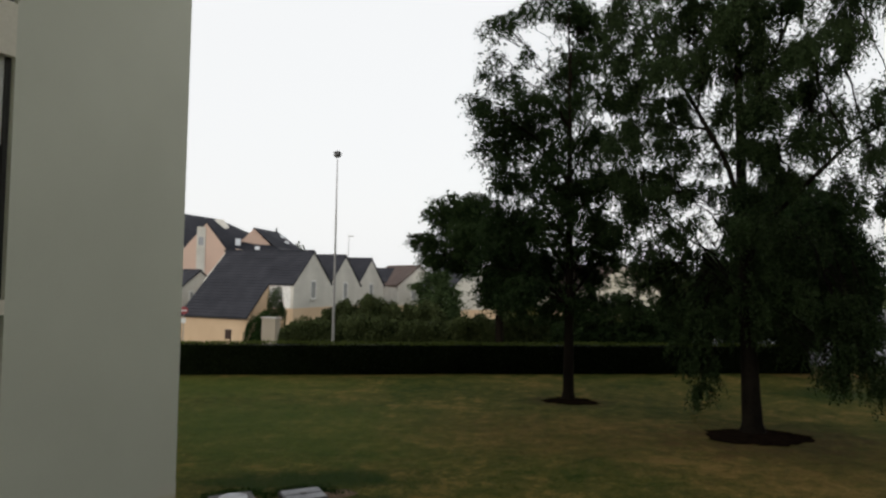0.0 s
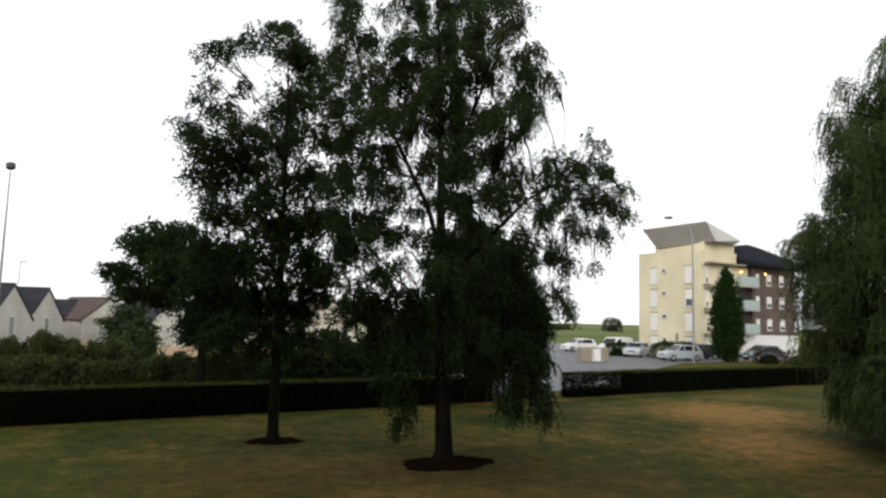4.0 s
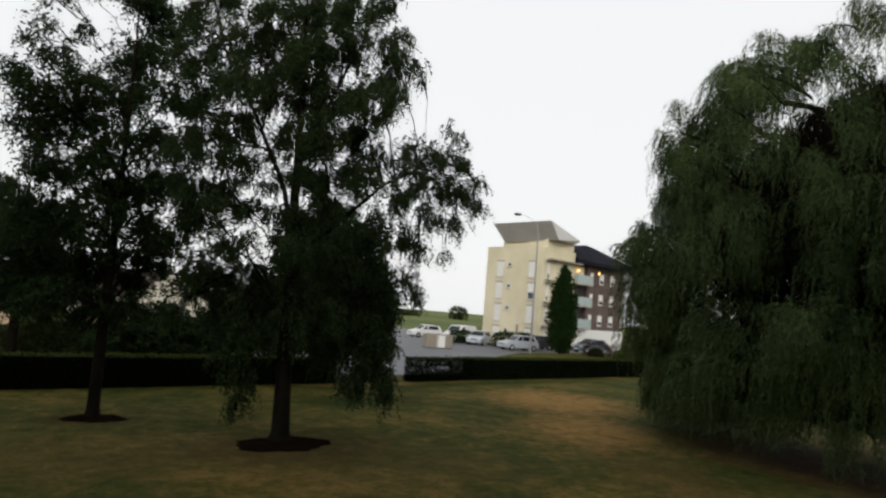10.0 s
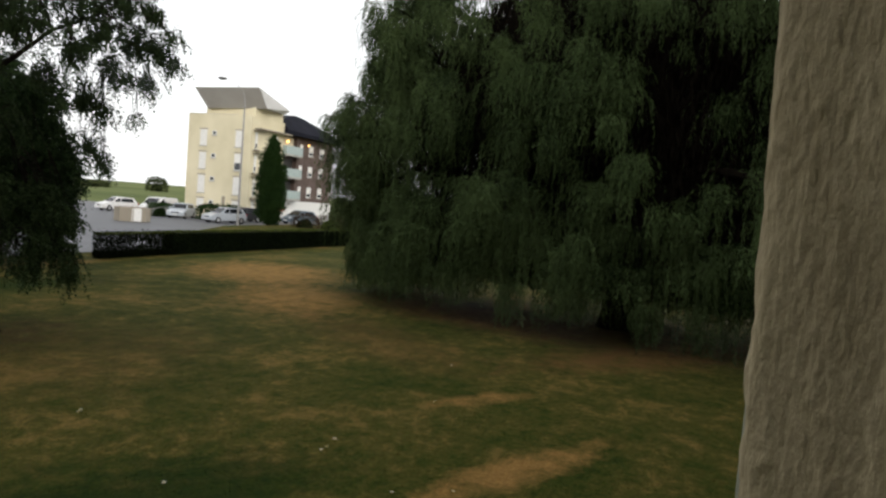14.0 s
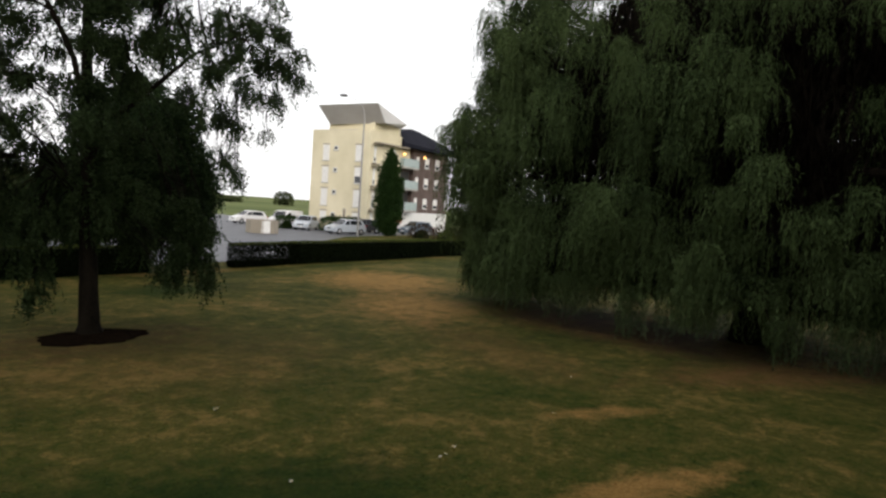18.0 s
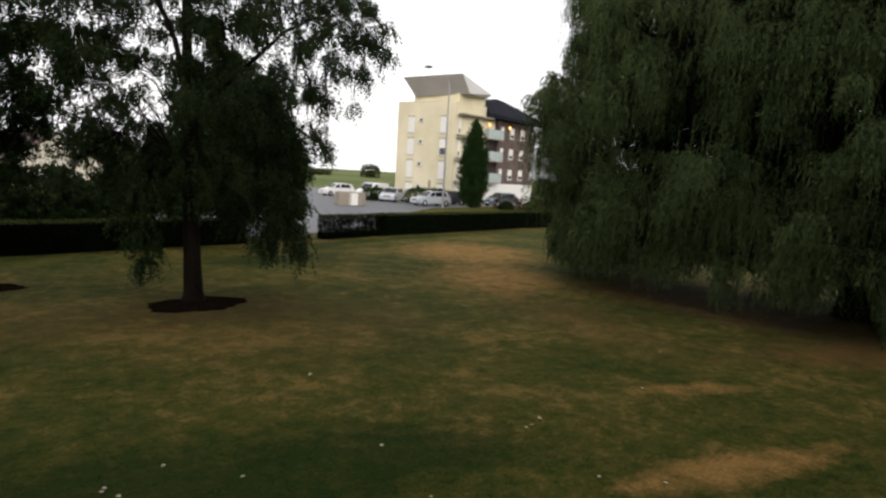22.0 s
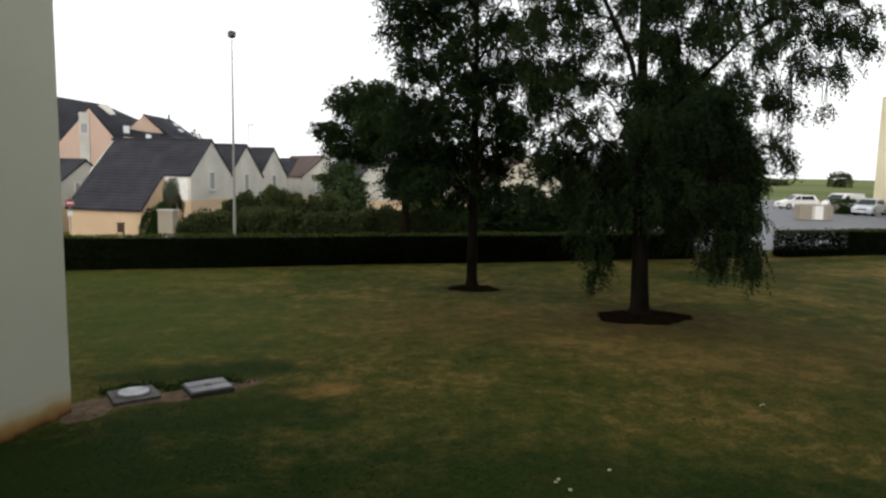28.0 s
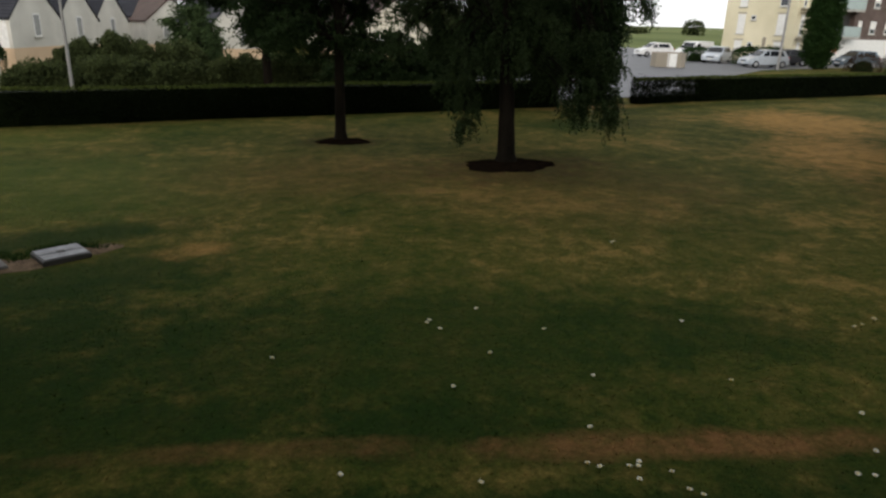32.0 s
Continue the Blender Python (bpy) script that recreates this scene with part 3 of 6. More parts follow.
# ---------------------------------------------------------------- hedges
def clipped_hedge(name, label, x0, x1, depth, height, seed, leaf_m, top_m, dens=520, line=hedge_y, z0=0.0, turn=8.0, gaps=0.0, core=True):
    """A clipped hedge: dark core, leaves over its faces, leaves on top coloured paler as if lit."""
    rng = np.random.default_rng(seed)
    n_len = (x1 - x0) / math.cos(radians(turn))
    hedge = thing(name, pose(x0, line(x0), z0, 0, 0, turn), label, "hedge")
    solid = core
    core = box((0, 0.06, 0), (n_len, depth - 0.06, height - 0.06 if solid else 0.3))
    bmesh.ops.subdivide_edges(core, edges=core.edges[:], cuts=5, use_grid_fill=True)
    for v in core.verts:
        v.co += Vector((noise.noise(v.co * 1.7), noise.noise(v.co * 1.7 + Vector((9, 0, 0))), noise.noise(v.co * 1.7 + Vector((0, 9, 0))))) * 0.05
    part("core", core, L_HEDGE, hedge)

    def face(k, a, b, c):
        u, v = rng.uniform(0, 1, k), rng.uniform(0, 1, k)
        return np.outer(1 - u, a) + np.outer(u, b) + np.outer(v, np.array(c) - np.array(a))

    k = int(n_len * height * dens)
    f = face(k, (0, 0, 0.02), (n_len, 0, 0.02), (0, 0, height))
    wave = np.array([noise.noise((p[0] * 0.8, p[2] * 1.5, seed)) for p in f])
    f[:, 1] += wave * 0.07 + rng.normal(0, 0.025, k)
    if gaps:
        back = f + [0, depth - 0.05, 0]
        f = np.concatenate([f, back, f * 0.5 + back * 0.5 + rng.normal(0, 0.08, (k, 3))])
        keep = np.array([noise.noise((p[0] * 2.6, p[2] * 2.6, 4.0)) - 1.4 * max(0.0, p[0] - 2.6) - 1.2 * abs(p[2] - 0.55) for p in f]) < 0.3 - gaps
        f = f[keep]
    w = rng.normal(0, 0.7, (len(f), 3)) + [0, -0.5, 0.2]
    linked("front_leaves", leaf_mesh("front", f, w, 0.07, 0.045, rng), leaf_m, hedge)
    k = int(n_len * depth * dens)
    f = face(k, (0, 0, height - 0.02), (n_len, 0, height - 0.02), (0, depth, height - 0.02))
    f[:, 2] += np.array([noise.noise((p[0] * 0.6, p[1] * 1.2, seed + 3)) for p in f]) * 0.045 + rng.normal(0, 0.02, k)
    w = rng.normal(0, 0.6, (k, 3)) + [0, 0, 0.8]
    linked("top_leaves", leaf_mesh("top", f, w, 0.07, 0.04, rng), top_m, hedge, "top leaves coloured paler for the skylight on them")
    ends = [face(int(height * depth * dens), (x, 0, 0.02), (x, depth, 0.02), (x, 0, height)) for x in (0, n_len)]
    e = np.concatenate(ends) + rng.normal(0, 0.03, (sum(map(len, ends)), 3))
    linked("end_leaves", leaf_mesh("ends", e, rng.normal(0, 0.7, (len(e), 3)), 0.07, 0.045, rng), leaf_m, hedge)
    return hedge


clipped_hedge("clipped_hedge", "long low clipped dark green hedge at the lawn's edge", -26, 13.2, 0.55, 1.0, 21, L_HEDGE, L_HEDGETOP)
clipped_hedge("clipped_hedge", "thin end of the clipped hedge, light showing through", 17.25, 21.2, 0.5, 1.03, 23, L_HEDGE, L_HEDGETOP, dens=900, gaps=0.06, core=False)
clipped_hedge("clipped_hedge", "clipped dark green hedge before the car park", 21.2, 46, 0.7, 1.05, 22, L_HEDGE, L_HEDGETOP)


def shrub(name, label, centre, size, leaf_m, seed, dens=900, turn=0.0, leaf=(0.1, 0.06), category="shrub", square=3.2):
    """A loose shrub: many small lumps of leaves on stems."""
    rng = np.random.default_rng(seed)
    sx, sy, sz = size
    ob = thing(name, pose(*centre, 0, 0, turn), label, category)
    k = int(dens * (sx * sz + sx * sy + sy * sz))
    v = rng.uniform(-1, 1, (k, 3))
    v /= np.abs(v).max(1, keepdims=True)
    v[:, 2] = np.abs(v[:, 2])
    v /= (np.abs(v) ** square).sum(1, keepdims=True) ** (1 / square)
    lump = np.array([noise.noise((p[0] * sx * 0.9 + seed, p[1] * sy * 0.9, p[2] * sz * 1.1)) for p in v])
    p = v * (1 + lump[:, None] * 0.22) * rng.uniform(0.8, 1.02, k)[:, None] * np.array([sx / 2, sy / 2, sz])
    linked("leaves", leaf_mesh("leaves", p, rng.normal(0, 0.7, (k, 3)) + v * 0.8, leaf[0], leaf[1], rng, flat=1.2), leaf_m, ob)
    stems = []
    for _ in range(max(5, int(sx * 2))):
        a = np.array([rng.uniform(-0.35, 0.35) * sx, rng.uniform(-0.3, 0.3) * sy, -0.05])
        b = a * 1.25 + [0, 0, sz * 0.8]
        stems.append(([a, (a + b) / 2 + rng.normal(0, 0.06, 3), b], [0.03, 0.02, 0.008]))
    tagged(linked("branching", tubes(stems, 5), M_BARK, ob), kind="stuff")
    # solid near-black core stands in for the shade among the leaves
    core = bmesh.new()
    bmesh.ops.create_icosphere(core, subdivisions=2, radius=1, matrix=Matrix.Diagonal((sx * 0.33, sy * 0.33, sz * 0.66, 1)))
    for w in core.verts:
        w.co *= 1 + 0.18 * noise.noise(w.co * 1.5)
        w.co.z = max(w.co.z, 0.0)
    part("dark_core", core, L_HEDGE, ob)
    return ob


def on_ground(x, y):
    return (x, y, ground_z(x, y))


SHRUBS = "shrubs behind the hedge"
for i, (x, y, sx, sy, top) in enumerate([(-6.4, 33.7, 3.4, 2.6, 0.85), (-3.9, 34.0, 3.6, 2.8, 1.02), (-1.2, 34.1, 3.8, 2.8, 0.9), (1.6, 34.3, 3.8, 2.8, 1.15), (4.4, 34.4, 4.0, 2.8, 1.3),
                                         (-3.6, 37.2, 3.2, 2.6, 1.7), (-1.2, 37.5, 3.0, 2.6, 1.6), (7.2, 34.8, 3.4, 2.6, 1.3), (10.0, 35.5, 3.4, 2.6, 0.8), (-5.7, 37.0, 2.2, 2.2, 1.62)]):
    tagged(shrub("shrub", "dense olive-green shrub in the row behind the hedge", on_ground(x, y), (sx, sy, top - ground_z(x, y)), L_SHRUB, 40 + i, 1150, 0.0, (0.13, 0.085)), group=SHRUBS)

# ---------------------------------------------------------------- trees
# boughs of the crowns: x, y, height and radius of each mass of leaves
BIRCH_TOP = [
    (6.28, 15.55, 12.13, 0.48), (7.84, 16.70, 12.46, 0.73), (7.19, 13.69, 11.01, 0.47), (6.39, 17.07, 12.00, 0.58),
    (4.25, 16.05, 11.37, 0.41), (4.24, 16.13, 10.65, 0.43), (4.90, 16.38, 10.52, 0.38), (5.81, 15.35, 10.19, 0.63),
    (6.82, 15.47, 10.63, 0.72), (6.85, 13.35, 9.95, 0.58), (8.57, 15.27, 11.23, 0.42), (4.24, 16.20, 9.69, 0.51),
    (4.88, 15.66, 9.36, 0.56), (6.12, 16.58, 9.59, 0.73), (6.44, 14.61, 9.14, 0.66), (7.60, 14.70, 9.55, 0.63),
    (8.14, 13.58, 9.68, 0.40), (8.62, 14.09, 9.25, 0.50), (8.12, 13.73, 8.37, 0.48)]
BIRCH_TIPS = [
    (5.54, 15.29, 12.38, 0.31), (6.87, 14.61, 12.05, 0.34), (8.60, 14.58, 11.52, 0.38), (5.15, 15.64, 11.02, 0.21),
    (9.24, 14.01, 9.36, 0.30), (8.55, 14.64, 8.01, 0.30), (9.81, 13.30, 7.88, 0.17), (10.00, 13.05, 7.50, 0.20),
    (10.43, 12.89, 6.59, 0.26), (10.75, 12.93, 5.98, 0.23), (10.08, 13.39, 4.66, 0.17), (3.83, 16.06, 8.88, 0.26),
    (8.60, 14.29, 12.12, 0.13)]
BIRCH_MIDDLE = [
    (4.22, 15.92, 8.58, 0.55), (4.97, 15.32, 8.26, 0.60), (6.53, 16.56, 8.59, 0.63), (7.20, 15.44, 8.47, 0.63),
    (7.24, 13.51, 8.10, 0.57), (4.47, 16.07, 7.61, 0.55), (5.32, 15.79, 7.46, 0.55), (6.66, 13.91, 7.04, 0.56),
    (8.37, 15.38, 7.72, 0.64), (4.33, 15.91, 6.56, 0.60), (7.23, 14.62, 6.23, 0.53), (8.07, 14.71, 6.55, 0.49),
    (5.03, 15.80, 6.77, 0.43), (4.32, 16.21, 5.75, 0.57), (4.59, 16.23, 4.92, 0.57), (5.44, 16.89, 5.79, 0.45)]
BIRCH_THIN = [
    (6.83, 16.86, 7.41, 0.57), (5.57, 15.80, 6.39, 0.57), (6.99, 16.95, 6.40, 0.50), (5.00, 15.06, 5.12, 0.54),
    (6.08, 15.93, 5.43, 0.43), (5.23, 15.61, 4.36, 0.53), (4.72, 16.24, 3.94, 0.51), (5.50, 14.77, 4.46, 0.35),
    (5.62, 16.62, 3.42, 0.50), (4.58, 16.11, 3.24, 0.40), (4.90, 15.90, 3.60, 0.50), (5.40, 16.20, 2.90, 0.45),
    (4.40, 16.30, 2.60, 0.40), (5.90, 15.90, 3.90, 0.45)]
BIRCH_BOUGH = [
    (9.32, 14.18, 7.33, 0.50), (9.77, 13.80, 7.20, 0.50), (10.14, 13.30, 7.06, 0.41), (8.92, 13.78, 6.55, 0.51),
    (9.50, 13.42, 6.39, 0.54), (10.20, 13.16, 6.16, 0.51), (8.39, 14.14, 6.92, 0.40), (7.60, 13.19, 6.05, 0.39),
    (8.51, 13.38, 5.76, 0.49), (9.83, 13.90, 5.66, 0.46), (10.33, 13.26, 5.49, 0.34), (8.88, 13.72, 5.04, 0.44),
    (9.52, 13.70, 4.64, 0.34), (9.48, 14.13, 4.11, 0.34), (9.65, 13.95, 3.56, 0.31), (9.11, 15.19, 5.53, 0.45)]
BIRCH_SKIRT = [
    (5.31, 15.61, 2.74, 0.42), (5.61, 15.00, 2.12, 0.41), (5.70, 15.03, 1.49, 0.35), (5.77, 15.01, 0.92, 0.22),
    (6.06, 16.54, 0.49, 0.12), (6.40, 15.56, 2.35, 0.40), (7.88, 14.96, 2.07, 0.37), (7.94, 13.95, 1.90, 0.35),
    (8.58, 14.13, 1.75, 0.39), (8.73, 13.63, 1.61, 0.30), (7.58, 13.43, 1.41, 0.18), (9.03, 13.97, 1.12, 0.14),
    (8.21, 13.64, 1.31, 0.19), (8.06, 15.94, 2.63, 0.45), (7.34, 15.85, 3.48, 0.47), (6.61, 15.98, 3.45, 0.44),
    (6.16, 13.65, 4.43, 0.33)]
LAWN_TREE_TOP = [
    (3.43, 18.82, 11.16, 0.56), (4.03, 19.57, 10.65, 0.75), (3.65, 19.27, 9.41, 0.80), (1.26, 18.52, 7.70, 0.58),
    (2.35, 18.02, 8.16, 0.54), (3.39, 19.62, 8.16, 0.73), (3.72, 16.82, 7.87, 0.48), (1.94, 19.28, 7.31, 0.73),
    (1.22, 18.88, 6.83, 0.45), (2.94, 18.39, 6.77, 0.70), (3.88, 17.71, 6.83, 0.65), (1.64, 18.32, 6.08, 0.56),
    (2.50, 17.84, 5.79, 0.58), (3.60, 18.20, 5.63, 0.69), (4.49, 18.19, 6.02, 0.57)]
LAWN_TREE_TIPS = [
    (2.46, 18.24, 10.80, 0.44), (2.12, 19.10, 10.75, 0.38), (1.43, 18.56, 10.25, 0.44), (1.10, 18.88, 10.39, 0.24),
    (1.25, 18.92, 9.54, 0.34), (1.63, 18.59, 8.68, 0.52), (0.79, 18.68, 8.20, 0.36), (0.48, 18.65, 8.33, 0.16),
    (2.04, 18.20, 9.17, 0.32), (1.01, 18.69, 8.99, 0.26)]
LAWN_TREE_LOW = [
    (2.04, 19.42, 4.84, 0.86), (2.88, 17.83, 4.63, 0.79), (4.07, 18.60, 4.60, 0.74), (1.69, 19.06, 3.80, 0.77),
    (2.69, 19.17, 3.61, 0.85), (3.89, 19.67, 3.51, 0.74), (4.62, 19.18, 3.78, 0.60), (1.45, 18.93, 3.04, 0.51),
    (1.99, 17.47, 2.80, 0.59), (3.07, 18.27, 2.66, 0.56), (3.92, 18.27, 2.60, 0.44), (4.37, 17.09, 4.38, 0.36),
    (0.89, 18.40, 3.53, 0.22)]
OVAL = [
    (13.78, 26.88, 6.51, 1.13), (13.43, 23.67, 5.48, 1.06), (12.50, 26.77, 5.48, 1.15), (14.00, 23.38, 4.04, 0.96),
    (13.29, 25.06, 3.91, 1.48), (11.20, 24.60, 3.83, 1.23), (11.14, 26.48, 2.55, 1.16), (13.20, 26.62, 2.11, 1.40),
    (14.03, 24.29, 2.35, 1.18), (15.46, 24.70, 3.01, 0.64), (10.65, 26.45, 3.58, 0.58), (14.70, 23.77, 1.61, 0.61),
    (11.42, 26.15, 1.42, 0.72)]
BACK = [
    (0.15, 30.17, 5.99, 1.02), (-0.92, 30.47, 4.82, 0.51), (-0.28, 30.54, 4.16, 0.77), (0.87, 29.08, 5.03, 0.88),
    (1.22, 29.26, 6.41, 0.64), (0.85, 31.67, 4.20, 0.80), (-1.28, 30.19, 4.92, 0.25), (1.94, 28.97, 5.09, 1.22),
    (3.30, 32.06, 3.31, 1.36), (2.56, 30.86, 2.33, 0.78)]
HIDDEN = [(10.00, 33.66, 1.3, 1.5), (11.17, 31.88, 1.5, 1.3), (10.49, 31.46, 1.0, 1.4), (12.2, 32.4, 2.2, 1.3), (8.6, 32.6, 0.9, 1.0), (7.2, 32.2, 0.9, 1.0), (5.9, 32.0, 0.6, 0.9), (7.0, 32.2, 2.0, 0.9), (8.4, 32.5, 2.1, 1.0)]
BIRCH_FRONT = [(6.5, 14.5, 2.7, 0.45), (6.7, 14.6, 3.5, 0.55), (6.6, 14.5, 4.5, 0.55), (6.3, 14.6, 5.2, 0.4), (7.4, 14.4, 3.0, 0.5), (7.6, 14.5, 4.2, 0.55), (7.0, 14.3, 5.3, 0.4), (6.6, 14.4, 7.2, 0.5), (6.9, 14.5, 8.3, 0.5), (6.3, 14.6, 8.9, 0.5), (6.4, 14.3, 6.3, 0.4), (8.4, 14.2, 2.3, 0.38), (8.8, 13.9, 2.25, 0.3), (8.2, 14.0, 2.8, 0.38), (5.7, 15.0, 2.6, 0.35)]
BIRCH_STEMS = [[(0, 0, 4.7), (6.4, 15.4, 6.2), (5.75, 15.7, 7.5), (4.7, 16.1, 9.4), (4.3, 16.05, 11.2)], [(0, 0, 4.2), (7.7, 14.7, 5.2), (8.6, 14.1, 6.3), (9.7, 13.7, 7.0)],
               [(0, 0, 6.6), (7.2, 15.0, 8.0), (7.7, 14.5, 9.6), (8.0, 14.2, 10.8)]]
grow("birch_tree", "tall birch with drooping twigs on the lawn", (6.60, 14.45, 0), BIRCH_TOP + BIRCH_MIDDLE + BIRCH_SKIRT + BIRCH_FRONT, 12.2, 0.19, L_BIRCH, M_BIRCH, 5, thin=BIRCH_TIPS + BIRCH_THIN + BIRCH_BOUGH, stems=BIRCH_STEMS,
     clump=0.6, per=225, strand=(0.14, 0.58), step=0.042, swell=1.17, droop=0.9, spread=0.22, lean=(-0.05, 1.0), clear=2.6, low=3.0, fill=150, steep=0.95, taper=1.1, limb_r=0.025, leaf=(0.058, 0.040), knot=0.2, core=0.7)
grow("lawn_tree", "slender dark leafy tree with a straight trunk on the lawn", (3.34, 18.02, 0), LAWN_TREE_TOP + LAWN_TREE_LOW, 10.8, 0.135, L_MAPLE, M_BARK, 6, thin=LAWN_TREE_TIPS, fill=300, per=170, clump=0.62, swell=1.17, strand=(0.15, 0.5),
     droop=0.6, spread=0.4, leaf=(0.070, 0.054), step=0.046, clear=2.4, steep=0.8, taper=1.1, knot=0.24)
grow("oval_tree", "dense oval-crowned dark tree behind the hedge", (13.0, 24.95 + 0.9, 0), OVAL, 6.6, 0.16, L_OVAL, M_BARK, 7, fill=900, per=230, swell=1.25, strand=(0.15, 0.4), droop=0.5, spread=0.6, leaf=(0.10, 0.075), clear=1.2, limbs=True, clump=0.4)
grow("garden_tree", "low dark leafy tree in the garden behind the lane", (10.8, 32.4, 0), HIDDEN, 3.2, 0.12, L_MAPLE, M_BARK, 18, fill=90, per=45, strand=(0.2, 0.6), droop=0.3, spread=0.6, leaf=(0.13, 0.1), clear=1.5)
grow("spreading_tree", "broad dark leafy tree behind the shrubs", (2.6, 30.9, ground_z(2.6, 30.9)), BACK, 7.5, 0.2, L_MAPLE, M_BARK, 8, fill=350, per=200, swell=1.1, strand=(0.15, 0.5), droop=0.4, spread=0.45, leaf=(0.095, 0.075), clear=2.0)


YOUNG = [(-0.6, 46.0, 3.1, 0.75), (-1.3, 45.8, 2.2, 0.8), (0.3, 46.1, 2.3, 0.85), (-0.4, 45.4, 1.5, 1.0), (0.7, 46.3, 1.1, 0.8), (-1.2, 45.8, 0.8, 0.85), (-0.1, 45.7, 0.3, 1.0), (0.1, 46.0, 3.4, 0.45)]
grow("young_tree", "bushy young green tree before the far houses", (-0.4, 46.0, ground_z(-0.4, 46.0)), YOUNG, 5.2, 0.1, L_YOUNG, M_BARK, 19, fill=200, per=70, strand=(0.2, 0.5), droop=0.3, spread=0.6, leaf=(0.15, 0.11), clear=1.0, flat=0.8)


